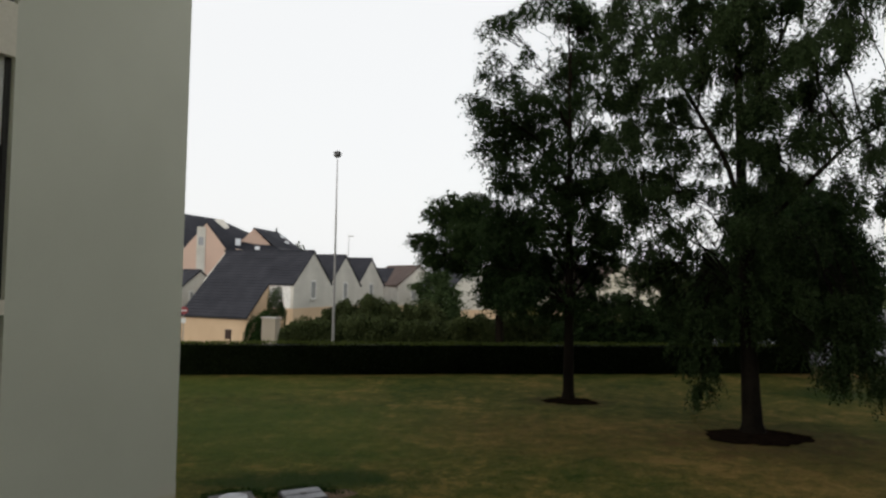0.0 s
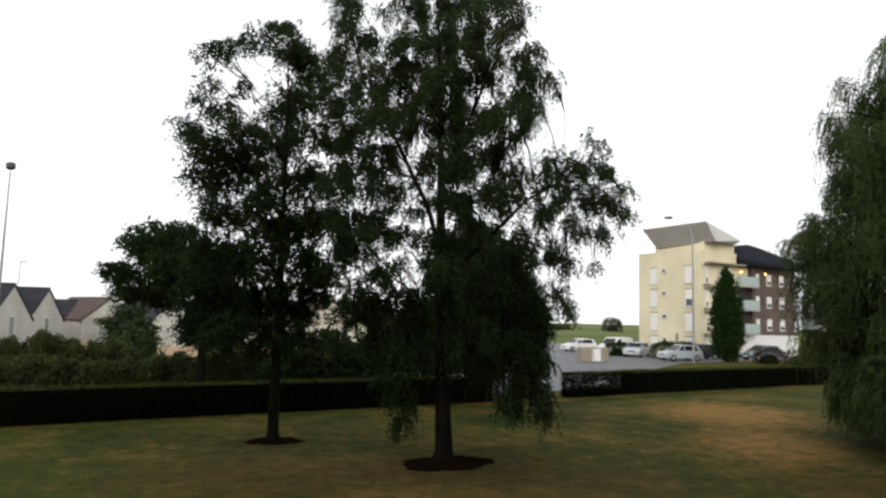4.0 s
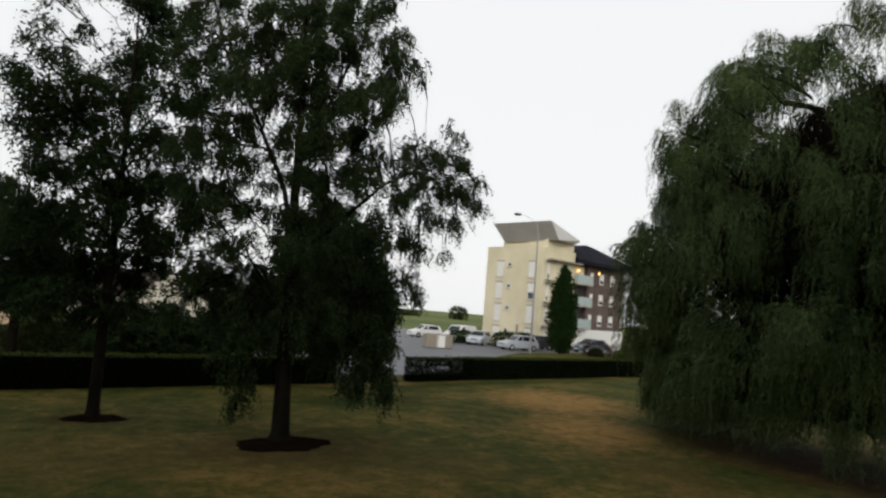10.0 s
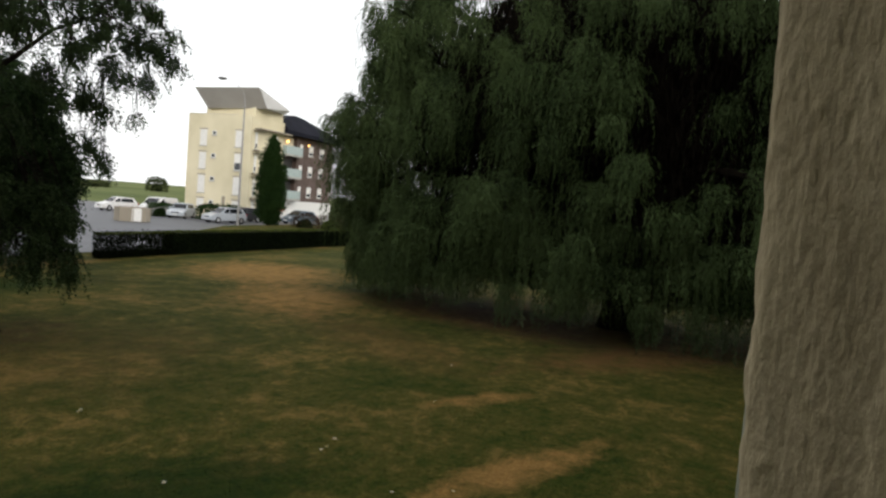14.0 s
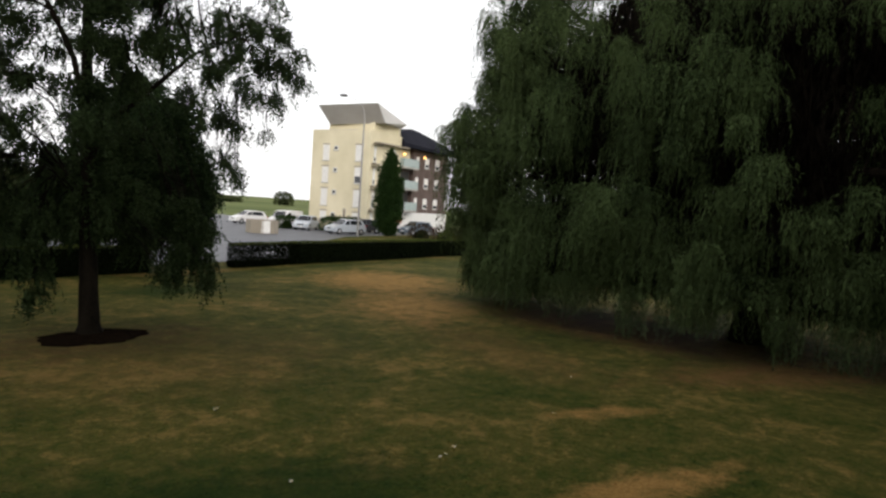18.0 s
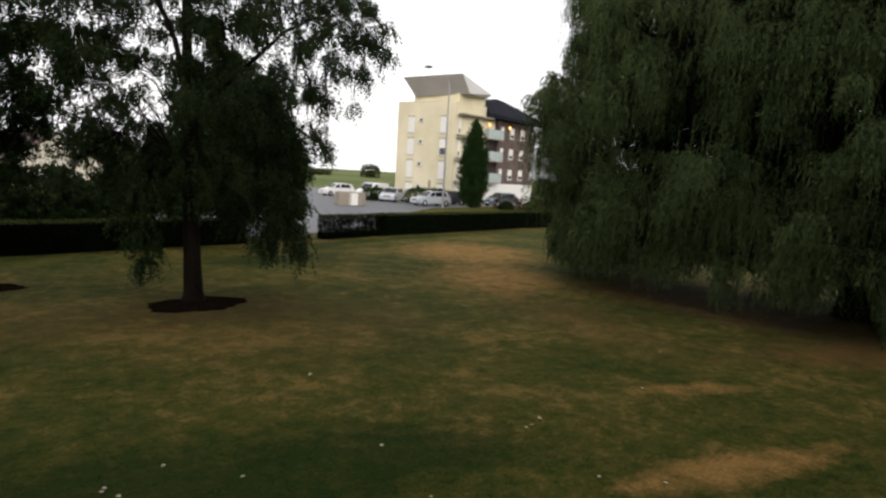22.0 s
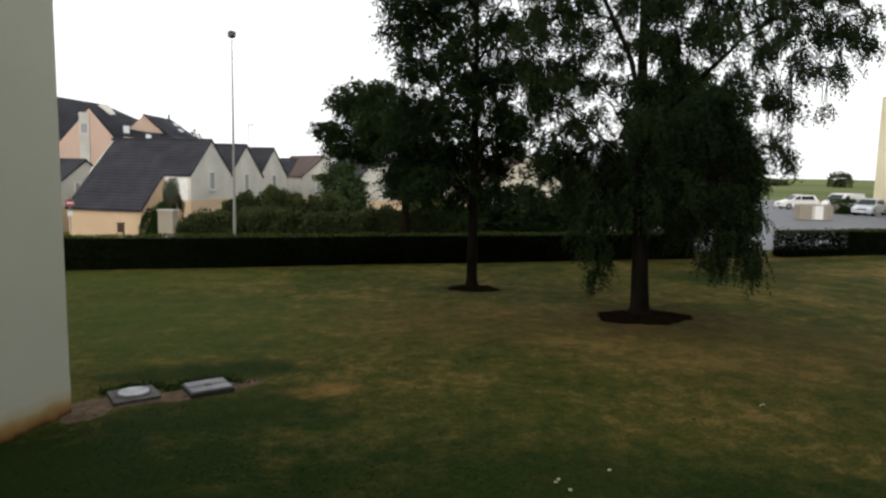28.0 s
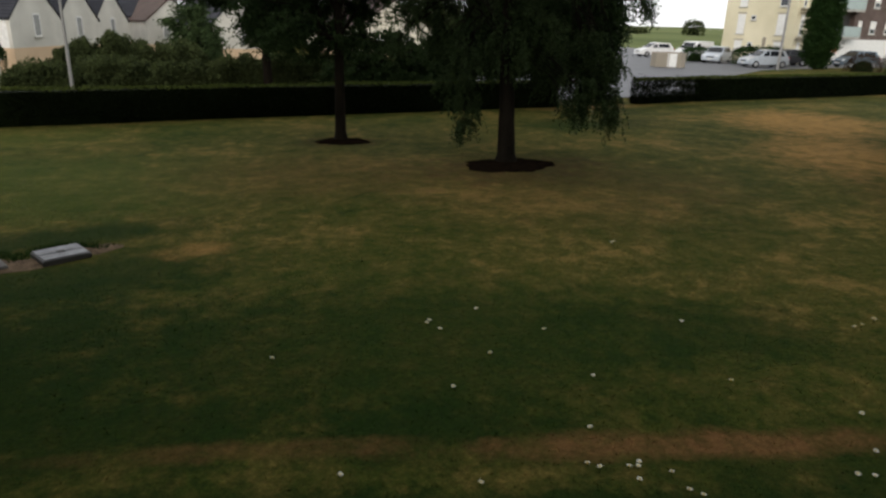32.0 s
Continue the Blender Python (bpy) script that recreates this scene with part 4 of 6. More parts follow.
def willow(centre, half, trunk_at, seed):
    """A weeping willow: limbs rise from a short trunk, and mops of thin hanging shoots crowd its rim in uneven lumps, with dark hollows between."""
    rng = np.random.default_rng(seed)
    tree = thing("weeping_willow", pose(0, 0, 0), "great weeping willow with curtains of hanging shoots", "tree")
    cx, cy = centre
    bx, by = trunk_at
    zs = np.linspace(0, 1, 9)
    trunk = np.stack([bx + 0.3 * zs, by + 0.25 * zs, -0.05 + 4.6 * zs], 1)
    linked("trunk", tubes([(trunk, np.interp(zs, [0, 0.1, 1], [0.66, 0.46, 0.3]))], 12), M_BARK, tree)

    def rim(a, z):
        """How far the crown reaches at a height: broad below, shouldered above, closing at the top."""
        k = (abs(math.cos(a)) ** 3 + abs(math.sin(a)) ** 3) ** (-1 / 3)
        w = np.interp(z, [0, 2, 4, 6.2, 6.9, 8.4, 9.8, 10.8, 11.6, 12.4, 13.2], [0.97, 1.0, 1.03, 1.04, 0.99, 0.98, 0.96, 0.89, 0.78, 0.58, 0.25])
        return k * w

    thin = []
    made = 0
    for layer, inset in ((0, 0.0), (1, 0.9), (1, 2.0)):
        z = 1.35 if layer == 0 else 1.5
        while z < 13.2:
            span = 2 * math.pi * 5.6 * np.interp(z, [0, 6.2, 9.8, 13.2], [1, 1, 0.83, 0.2])
            cnt = max(3, int(span / (0.86, 1.35)[layer]))
            for a in (np.arange(cnt) + rng.uniform(-0.45, 0.45, cnt)) / cnt * 2 * math.pi:
                back = math.cos(a) > 0.45
                if back and rng.random() < 0.3:
                    continue
                zz = z + rng.uniform(-0.5, 0.5)
                k = rim(a, zz)
                spot = np.array([cx + half[0] * k * math.cos(a), cy + half[1] * k * math.sin(a), zz])
                # lumps and hollows of the crown's face
                lump = noise.noise(Vector(spot) * 0.75 + Vector((seed, 0, 0))) + 0.8 * noise.noise(Vector(spot) * 1.9)
                if lump < -0.36 and layer == 0 and zz > 2.4 and math.sin(a) < 0.75:
                    continue
                n = np.array([math.cos(a) / half[0], math.sin(a) / half[1], 0])
                n /= np.linalg.norm(n)
                spot = spot + n * ((1.5 if math.sin(a) < 0.6 else 0.7) * lump - (inset if math.sin(a) < 0.5 else inset * 0.5) - rng.uniform(0.0, 0.6) + (0.5 if 2.5 < zz < 6.3 and math.sin(a) > 0.7 else 0.0))
                turn = math.atan2(n[1], n[0]) + rng.normal(0, 0.35)
                out = np.array([math.cos(turn), math.sin(turn), 0])
                side = np.array([-out[1], out[0], 0])
                size = rng.choice([0.5, 0.75, 1.1], p=[0.4, 0.4, 0.2]) * rng.uniform(0.85, 1.15)
                # the bough behind the mop
                inner = spot - out * rng.uniform(1.2, 2.2) - [0, 0, rng.uniform(0.2, 0.9)]
                s = np.linspace(0, 1, 7)[:, None]
                crest = inner * (1 - s) + spot * s + np.array([0, 0, 0.5]) * np.sin(s * math.pi * 0.8) * size
                thin.append((crest, np.linspace(0.028, 0.006, 7)))
                if made % 26 == 0:
                    root = trunk[-2] + rng.normal(0, 0.12, 3)
                    q = np.linspace(0, 1, 7)[:, None]
                    arm = root * (1 - q) + crest[0] * q + np.array([0, 0, 0.16 * np.linalg.norm(crest[0] - root)]) * q * (1 - q) * 4
                    linked("limb", tubes([(np.concatenate([arm, crest[1:]]), np.linspace(0.16, 0.012, 13))], 7), M_BARK, tree)
                made += 1
                floor_gap = rng.choice([0.1, 0.3, 0.6, 1.0, 1.5], p=[0.2, 0.25, 0.25, 0.18, 0.12]) * (0.5 if math.sin(a) > 0.6 else 1.0)
                at, way = [], []
                for _ in range(int((100, 75)[layer] * (0.35 + 0.65 * size) * (0.5 if back else 1.0))):
                    f = rng.random() ** 0.5
                    o = np.array([np.interp(f, s[:, 0], crest[:, j]) for j in range(3)]) + side * rng.normal(0, 0.2 * size) + [0, 0, rng.uniform(-0.06, 0.06)]
                    fan = rng.normal(0, 0.9)
                    go = (out * math.cos(fan) + side * math.sin(fan)) * rng.uniform(0.12, 0.7) * size
                    ln = min(size * rng.choice([0.4, 0.75, 1.2], p=[0.45, 0.35, 0.2]) * rng.uniform(0.6, 1.25) * (1.9 if zz < 2.6 else 1.25), o[2] - floor_gap * rng.uniform(0.7, 1.3))
                    if ln < 0.2:
                        continue
                    m = max(5, int(ln / 0.042))
                    t = (np.arange(m) + rng.uniform(0, 1)) / m
                    lift = 0.16 * size * rng.uniform(0.3, 1.0)
                    p = o + np.outer(1 - (1 - t) ** 2.2, go) + np.outer(lift * np.sin(np.minimum(t * 2.2, 1) * math.pi) - ln * t ** 1.35, [0, 0, 1])
                    p += np.clip(rng.normal(0, 0.016, (m, 3)), -0.04, 0.04)
                    w = np.gradient(p, axis=0)
                    w /= np.linalg.norm(w, axis=1, keepdims=True) + 1e-9
                    at.append(p)
                    way.append(w + rng.normal(0, 0.26, (m, 3)))
                    if rng.random() < 0.06:
                        thin.append((p[:: max(1, m // 4)], np.full(len(p[:: max(1, m // 4)]), 0.004)))
                if at:
                    tagged(linked("bough", leaf_mesh("bough", np.concatenate(at), np.concatenate(way), 0.15, 0.024, rng, flat=1.3), L_WILLOW, tree), kind="stuff")
            z += (0.7, 1.2)[layer]
    tagged(linked("fine_branching", tubes([t for t in thin if len(t[0]) > 1], 3), M_BARK, tree), kind="stuff")
    # bare dark shoots added inside, so the crown's hollows look shaded
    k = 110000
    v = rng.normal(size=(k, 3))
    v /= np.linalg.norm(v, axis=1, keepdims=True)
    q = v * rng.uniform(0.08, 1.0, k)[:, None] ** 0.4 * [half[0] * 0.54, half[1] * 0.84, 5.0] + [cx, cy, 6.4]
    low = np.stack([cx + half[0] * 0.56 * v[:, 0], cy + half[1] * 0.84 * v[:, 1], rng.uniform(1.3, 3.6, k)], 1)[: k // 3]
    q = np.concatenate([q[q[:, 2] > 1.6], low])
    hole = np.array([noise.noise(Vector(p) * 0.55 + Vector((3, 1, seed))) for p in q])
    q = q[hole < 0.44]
    tagged(linked("bare_brush", leaf_mesh("bare_brush", q, rng.normal(0, 0.3, (len(q), 3)) + [0, 0, -1], 0.62, 0.045, rng), M_BARK, tree, "bare dark shoots added to shade the hollows of the crown"), kind="stuff")


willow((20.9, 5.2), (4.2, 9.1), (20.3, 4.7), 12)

# columnar tree beside the flats
cyp = [(48.4 + 0.15 * math.cos(i * 2.4) * w, 45.0 + 0.15 * math.sin(i * 2.4) * w, z, w) for i, (z, w) in enumerate([(0.8, 1.0), (1.5, 1.3), (2.4, 1.5), (3.3, 1.55), (4.2, 1.5), (5.1, 1.35), (6.0, 1.2), (6.8, 1.0), (7.5, 0.75), (8.1, 0.45), (8.5, 0.2)])]
grow("columnar_tree", "narrow columnar dark green tree by the flats", (48.4, 45.0, 0.1), cyp, 8.0, 0.12, L_CYP, M_BARK, 9, fill=300, clump=0.0, per=150, strand=(0.1, 0.25), droop=-0.3, spread=0.4, leaf=(0.13, 0.1), clear=0.6, limbs=False)


def mulch_ring(x, y, rx, ry, seed):
    rng = random.Random(seed)
    pts = []
    for i in range(88):
        a = 2 * math.pi * i / 88
        k = 1 + 0.12 * math.sin(2 * a + seed) + 0.07 * math.sin(5 * a + 2.0 * seed) + 0.05 * math.sin(13 * a) + rng.uniform(-0.035, 0.035)
        pts.append((x + rx * k * math.cos(a), y + ry * k * math.sin(a)))
    b = bmesh.new()
    top = b.verts.new((x, y, 0.06))
    rim = [b.verts.new((px, py, 0.0)) for px, py in pts]
    mid = [b.verts.new((x + (px - x) * 0.72, y + (py - y) * 0.72, 0.035 + rng.uniform(-0.02, 0.02))) for px, py in pts]
    for i in range(88):
        j = (i + 1) % 88
        b.faces.new((rim[i], rim[j], mid[j], mid[i]))
        b.faces.new((mid[i], mid[j], top))
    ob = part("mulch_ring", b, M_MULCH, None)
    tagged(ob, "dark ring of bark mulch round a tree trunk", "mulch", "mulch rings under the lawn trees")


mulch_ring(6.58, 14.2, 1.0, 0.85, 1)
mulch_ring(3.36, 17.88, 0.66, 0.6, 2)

# ---------------------------------------------------------------- the block of flats with the camera's window
# its own axes: x along the facade, y out over the lawn
HOME = pose(0, 0, 0, 0, 0, -21.7)
FACE, WING_X, WING_Y, TOP = 0.17, -6.59, 7.01, 12.6
JAMB_L, JAMB_R, SILL, HEAD = -0.78, 0.566, 2.18, 4.45


def setting(name, bm, material, m, label, category):
    ob = part(name, bm, material, None, label)
    ob.matrix_world = m
    return tagged(ob, label, category, kind="structure")


def home_walls():
    wall = "pale grey rendered wall of the block of flats"
    b = box((WING_X - 0.0, FACE - 0.3, -0.3), (JAMB_L, FACE, TOP))
    setting("wall_facade_1", b, M_GREYWALL, HOME, wall, "wall")
    setting("wall_facade_2", box((JAMB_R + 0.004, FACE - 0.3, -0.3), (24, FACE, TOP)), M_GREYWALL, HOME, wall, "wall")
    setting("wall_facade_3", box((JAMB_L, FACE - 0.3, -0.3), (JAMB_R + 0.004, FACE, SILL)), M_GREYWALL, HOME, wall, "wall")
    setting("wall_facade_4", box((JAMB_L, FACE - 0.3, HEAD), (JAMB_R + 0.004, FACE, TOP)), M_GREYWALL, HOME, wall, "wall")
    # wing wall with a column of windows 2.4 m from its corner
    y0, y1 = 3.1, WING_Y - 2.42
    setting("wall_wing_1", box((WING_X - 0.3, y1, -0.3), (WING_X, WING_Y, TOP)), M_GREYWALL, HOME, "plain pale grey rendered end of the projecting wing", "wall")
    setting("wall_wing_2", box((WING_X - 0.3, FACE, -0.3), (WING_X, y0, TOP)), M_GREYWALL, HOME, wall, "wall")
    zs = [(-0.3, 0.6), (2.75, 2.9), (5.35, 5.9), (8.05, 8.6), (10.75, TOP)]
    for i, (a, c) in enumerate(zs):
        setting("wall_wing_%d" % (3 + i), box((WING_X - 0.3, y0, a), (WING_X, y1, c)), M_CREAM2, HOME, "pale floor band between the wing's windows", "wall")
    for i in range(4):
        a, c = zs[i][1], zs[i + 1][0]
        w = thing("window_%d" % (i + 1), HOME, "tall window in the wing with white frame and half-lowered shutter", "window", kind="structure")
        for nm, lo, hi in (("window_frame", (y0, a), (y0 + 0.06, c)), ("window_frame", (y1 - 0.06, a), (y1, c)), ("window_frame", (y0 + 0.06, c - 0.06), (y1 - 0.06, c)), ("window_frame", (y0 + 0.06, a), (y1 - 0.06, a + 0.06)), ("window_frame", ((y0 + y1) / 2 - 0.04, a + 0.06), ((y0 + y1) / 2 + 0.04, c - 0.06))):
            part(nm, box((WING_X - 0.2, *lo), (WING_X - 0.13, *hi), 0.006), M_PVC, w)
        part("pane", box((WING_X - 0.175, y0 + 0.06, a + 0.06), (WING_X - 0.165, y1 - 0.06, c - 0.06)), M_GLASS, w)
        sh = part("roller_shutter", box((WING_X - 0.12, y0 + 0.02, c - 0.9), (WING_X - 0.105, y1 - 0.02, c)), M_SHUTTER, w)
        for k in range(14):
            part("slat", box((WING_X - 0.105, y0 + 0.03, c - 0.9 + k * 0.064), (WING_X - 0.098, y1 - 0.03, c - 0.9 + k * 0.064 + 0.055)), M_SHUTTER, sh)
        part("shutter_guide", box((WING_X - 0.13, y1 - 0.05, a), (WING_X - 0.06, y1 - 0.002, c)), M_DARKTRIM, w)
    setting("wall_wing_end", box((WING_X - 9, WING_Y - 0.3, -0.3), (WING_X - 0.3, WING_Y, TOP)), M_GREYWALL, HOME, wall, "wall")
    # stained foot of the wing
    foot = bmesh.new()
    k = 40
    lo = [foot.verts.new((WING_X + 0.004, FACE + (WING_Y + 0.004 - FACE) * i / k, -0.1)) for i in range(k + 1)]
    hi = [foot.verts.new((WING_X + 0.004, FACE + (WING_Y + 0.004 - FACE) * i / k, 0.46)) for i in range(k + 1)]
    for i in range(k):
        foot.faces.new((lo[i], lo[i + 1], hi[i + 1], hi[i]))
    setting("plinth", foot, M_PLINTH, HOME, "rust-stained tan foot of the wing wall", "plinth")
    setting("roof_1", box((WING_X - 9, -11, TOP), (24, FACE + 0.2, TOP + 0.25)), M_CONC, HOME, "flat roof slab of the block", "roof")
    setting("roof_2", box((WING_X - 9, FACE + 0.2, TOP), (WING_X + 0.15, WING_Y + 0.15, TOP + 0.25)), M_CONC, HOME, "flat roof slab of the wing", "roof")
    setting("wall_back", box((WING_X - 9, -11, -0.3), (24, -10.7, TOP)), M_GREYWALL, HOME, wall, "wall")
    setting("wall_side_1", box((23.7, -10.7, -0.3), (24, FACE - 0.3, TOP)), M_GREYWALL, HOME, wall, "wall")
    setting("wall_side_2", box((WING_X - 9, -10.7, -0.3), (WING_X - 8.7, WING_Y - 0.3, TOP)), M_GREYWALL, HOME, wall, "wall")
    # the room behind the window
    setting("floor", box((-3, -5, 1.2), (3, FACE - 0.304, 1.32)), M_TAUPE, HOME, "floor of the room behind the window", "floor")
    setting("ceiling", box((-3, -5, 4.62), (3, FACE - 0.304, 4.74)), M_INSIDE, HOME, "plain ceiling of the room", "ceiling")
    setting("wall_room_1", box((-3.1, -5, 1.32), (-3, FACE - 0.304, 4.62)), M_INSIDE, HOME, "plain plaster wall", "wall")
    setting("wall_room_2", box((3, -5, 1.32), (3.1, FACE - 0.304, 4.62)), M_INSIDE, HOME, "plain plaster wall", "wall")
    setting("wall_room_3", box((-3, -5.1, 1.32), (3, -5, 4.62)), M_INSIDE, HOME, "plain plaster wall", "wall")
    setting("window_sill", box((JAMB_L, FACE - 0.3, SILL), (JAMB_R, FACE + 0.04, SILL + 0.05), 0.008), M_CONC, HOME, "concrete sill of the open window", "sill")
    # hand-trowelled rough render on the window's right reveal
    b = bmesh.new()
    nu, nv = 80, 520
    grid = []
    for j in range(nv + 1):
        row = []
        z = SILL + 0.05 + (HEAD - SILL - 0.05) * j / nv
        for i in range(nu + 1):
            y = FACE - 0.3 * i / nu
            lump = 0.002 * noise.noise((y * 30, z * 7, 1.0)) + 0.0035 * max(0, noise.noise((y * 85, z * 13, 5.0)) - 0.25) + 0.013 * max(0, noise.noise((y * 75, z * 42, 9.0)) - 0.45) - 0.006 * max(0, noise.noise((y * 95, z * 30, 14.0)) - 0.4)
            edge = 0.006 * math.exp(-i / 1.2) + (0.004 * noise.noise((3, z * 40, 0)) if i == 0 else 0)
            row.append(b.verts.new((JAMB_R - max(-0.003, 0.043 * (z - 3.0)) - lump + edge, y + (0.004 * noise.noise((7, z * 25, 0)) if i == 0 else 0), z)))
        grid.append(row)
    for j in range(nv):
        for i in range(nu):
            f = b.faces.new((grid[j][i], grid[j + 1][i], grid[j + 1][i + 1], grid[j][i + 1]))
            f.smooth = True
    setting("window_reveal", b, M_STUCCO, HOME, "rough trowelled beige render of the window's reveal", "reveal")


home_walls()


# ---------------------------------------------------------------- inspection covers by the wing
def soil_patch(name, x, y, rx, ry, turn, seed, label, z=0.012, material=None):
    rng = random.Random(seed)
    b = bmesh.new()
    top = b.verts.new((0, 0, z + 0.012))
    rim = []
    for i in range(32):
        a = 2 * math.pi * i / 32
        k = 1 + 0.16 * math.sin(2 * a + seed) + 0.1 * math.sin(5 * a + 2 * seed) + rng.uniform(-0.07, 0.07)
        rim.append(b.verts.new((rx * k * math.cos(a), ry * k * math.sin(a), z - 0.014)))
    for i in range(32):
        b.faces.new((rim[i], rim[(i + 1) % 32], top))
    ob = part(name, b, material or M_SOIL, None)
    ob.matrix_world = pose(x, y, 0, 0, 0, turn)
    return tagged(ob, label, "soil")


soil_patch("bare_soil", -2.75, 9.45, 1.0, 0.34, 20, 3, "bare trodden soil round the inspection covers")
soil_patch("bare_soil", -3.35, 8.95, 0.55, 0.3, 60, 5, "bare soil at the foot of the wing")
soil_patch("bare_soil", -1.62, 9.95, 0.34, 0.26, 30, 8, "bare soil beside the square cover")

cov = thing("square_inspection_cover", pose(-2.0, 9.74, 0, 0, 0, 27), "square grey metal inspection cover raised on a dark frame", "cover")
part("frame", box((-0.30, -0.265, -0.05), (0.30, 0.265, 0.065), 0.01), M_DARKTRIM, cov, "dark frame")
for s in (-1, 1):
    part("plate", box((-0.275, 0.014 if s > 0 else -0.24, 0.066), (0.275, 0.24 if s > 0 else -0.014, 0.082), 0.004), M_COVER, cov)
part("handle", box((-0.05, -0.045, 0.0825), (0.05, 0.045, 0.09), 0.003), M_DARKTRIM, cov)
rc = thing("round_inspection_cover", pose(-2.94, 9.52, 0, 0, 0, 27), "round pale lid in a square dark concrete surround", "cover")
part("surround", box((-0.3, -0.29, -0.05), (0.3, 0.29, 0.055), 0.02), M_SURROUND, rc, "dark weathered concrete surround")
lid = rod((0, 0, 0.056), (0, 0, 0.085), 0.205, 0.195, 36)
part("lid", lid, M_COVERLID, rc, "pale round lid")
part("rim", rod((0, 0, 0.0555), (0, 0, 0.066), 0.235, 0.23, 36), M_SURROUND, rc)


# ---------------------------------------------------------------- street lamps
def pole_lamp(x, y, z, top, label):
    lamp = thing("street_lamp", pose(x, y, z), label, "street lamp", "street lamps")
    h = top - z
    part("pole", rod((0, 0, 0), (0, 0, h - 0.2), 0.062, 0.016, 12), M_STEEL, lamp)
    part("base_collar", rod((0, 0, 0), (0, 0, 0.5), 0.13, 0.12, 12), M_STEEL, lamp)
    b = bmesh.new()
    bmesh.ops.create_uvsphere(b, u_segments=16, v_segments=10, radius=0.145, matrix=Matrix.Translation((0, 0, h - 0.04)) @ Matrix.Diagonal((1, 1, 0.8, 1)))
    part("globe", b, M_LAMPHEAD, lamp, "small grey globe")
    part("cap", rod((0, 0, h + 0.04), (0, 0, h + 0.1), 0.16, 0.07, 16), M_LAMPHEAD, lamp)
    return lamp


pole_lamp(-4.12, 25.24, ground_z(-4.12, 25.24), 7.82, "tall thin grey lamp post with a small round head")
lb = thing("street_lamp", pose(43.2, 43.75, 0.1), "tall grey lamp post with a curved arm before the flats", "street lamp", "street lamps")
part("pole", rod((0, 0, 0), (0, 0, 10.9), 0.11, 0.06, 12), M_STEEL, lb)
linked("arm", tubes([([(0, 0, 10.8), (-0.1, 0.12, 11.6), (-0.5, 0.5, 12.2), (-1.1, 1.0, 12.5)], [0.06, 0.03, 0.022, 0.018])], 8), M_STEEL, lb)
b = bmesh.new()
bmesh.ops.create_uvsphere(b, u_segments=12, v_segments=8, radius=0.3, matrix=Matrix.Translation((-1.45, 1.3, 12.52)) @ Matrix.Rotation(radians(-42), 4, "Z") @ Matrix.Diagonal((1.3, 0.6, 0.45, 1)))
part("lantern", b, M_LAMPHEAD, lb)
fl = thing("street_lamp", pose(-11.2, 79.2, -1.3), "far street lamp with a pale lantern behind the houses", "street lamp", "street lamps")
part("pole", rod((0, 0, 0), (0, 0, 9.2), 0.06, 0.03, 8), M_STEEL, fl)
part("lantern", box((-0.1, -0.15, 9.15), (0.6, 0.15, 9.3), 0.05), M_VAN, fl)


# ---------------------------------------------------------------- houses
def slope(name, parent, x0, x1, ya, za, yb, zb, material, thick=0.14, courses=0, label=""):
    """A roof slope between ridge (ya, za) and eave (yb, zb), with lapped courses."""
    n = courses or 1
    top = []
    for i in range(n):
        f0, f1 = i / n, (i + 1) / n
        y0, z0 = ya + (yb - ya) * f0, za + (zb - za) * f0
        y1, z1 = ya + (yb - ya) * f1, za + (zb - za) * f1
        lift = 0.03 if courses else 0
        top += [(y0, z0), (y1, z1 + lift)]
    out = top + [(yb, zb - thick), (ya, za - thick)]
    return part(name, prism(out, 0, x0, x1), material, parent, label)


def small_window(parent, plane, u, z, w, h, axis="x", side=1, pane=None, shutter=False):
    """A framed window set on a wall: plane is the wall's place on its axis, side the way it faces."""
    def cube(u0, z0, u1, z1, d0, d1, bevel=0.0):
        a, c = sorted((plane + side * d0, plane + side * d1))
        return box((a, u0, z0), (c, u1, z1), bevel) if axis == "x" else box((u0, a, z0), (u1, c, z1), bevel)
    fr = part("window", cube(u - w / 2, z, u + w / 2, z + h, -0.06, 0.035, 0.008), M_PVC, parent)
    t = 0.1
    part("pane", cube(u - w / 2 + t, z + t, u + w / 2 - t, z + h - t, 0.036, 0.042), pane or M_GLASS, fr)
    part("sill", cube(u - w / 2 - 0.08, z - 0.08, u + w / 2 + 0.08, z - 0.005, -0.02, 0.12, 0.01), M_CONC, fr)
    if shutter:
        part("shutter", cube(u - w / 2 + 0.02, z + h * (1 - shutter), u + w / 2 - 0.02, z + h, 0.043, 0.06), M_SHUTTER, fr)
    return fr


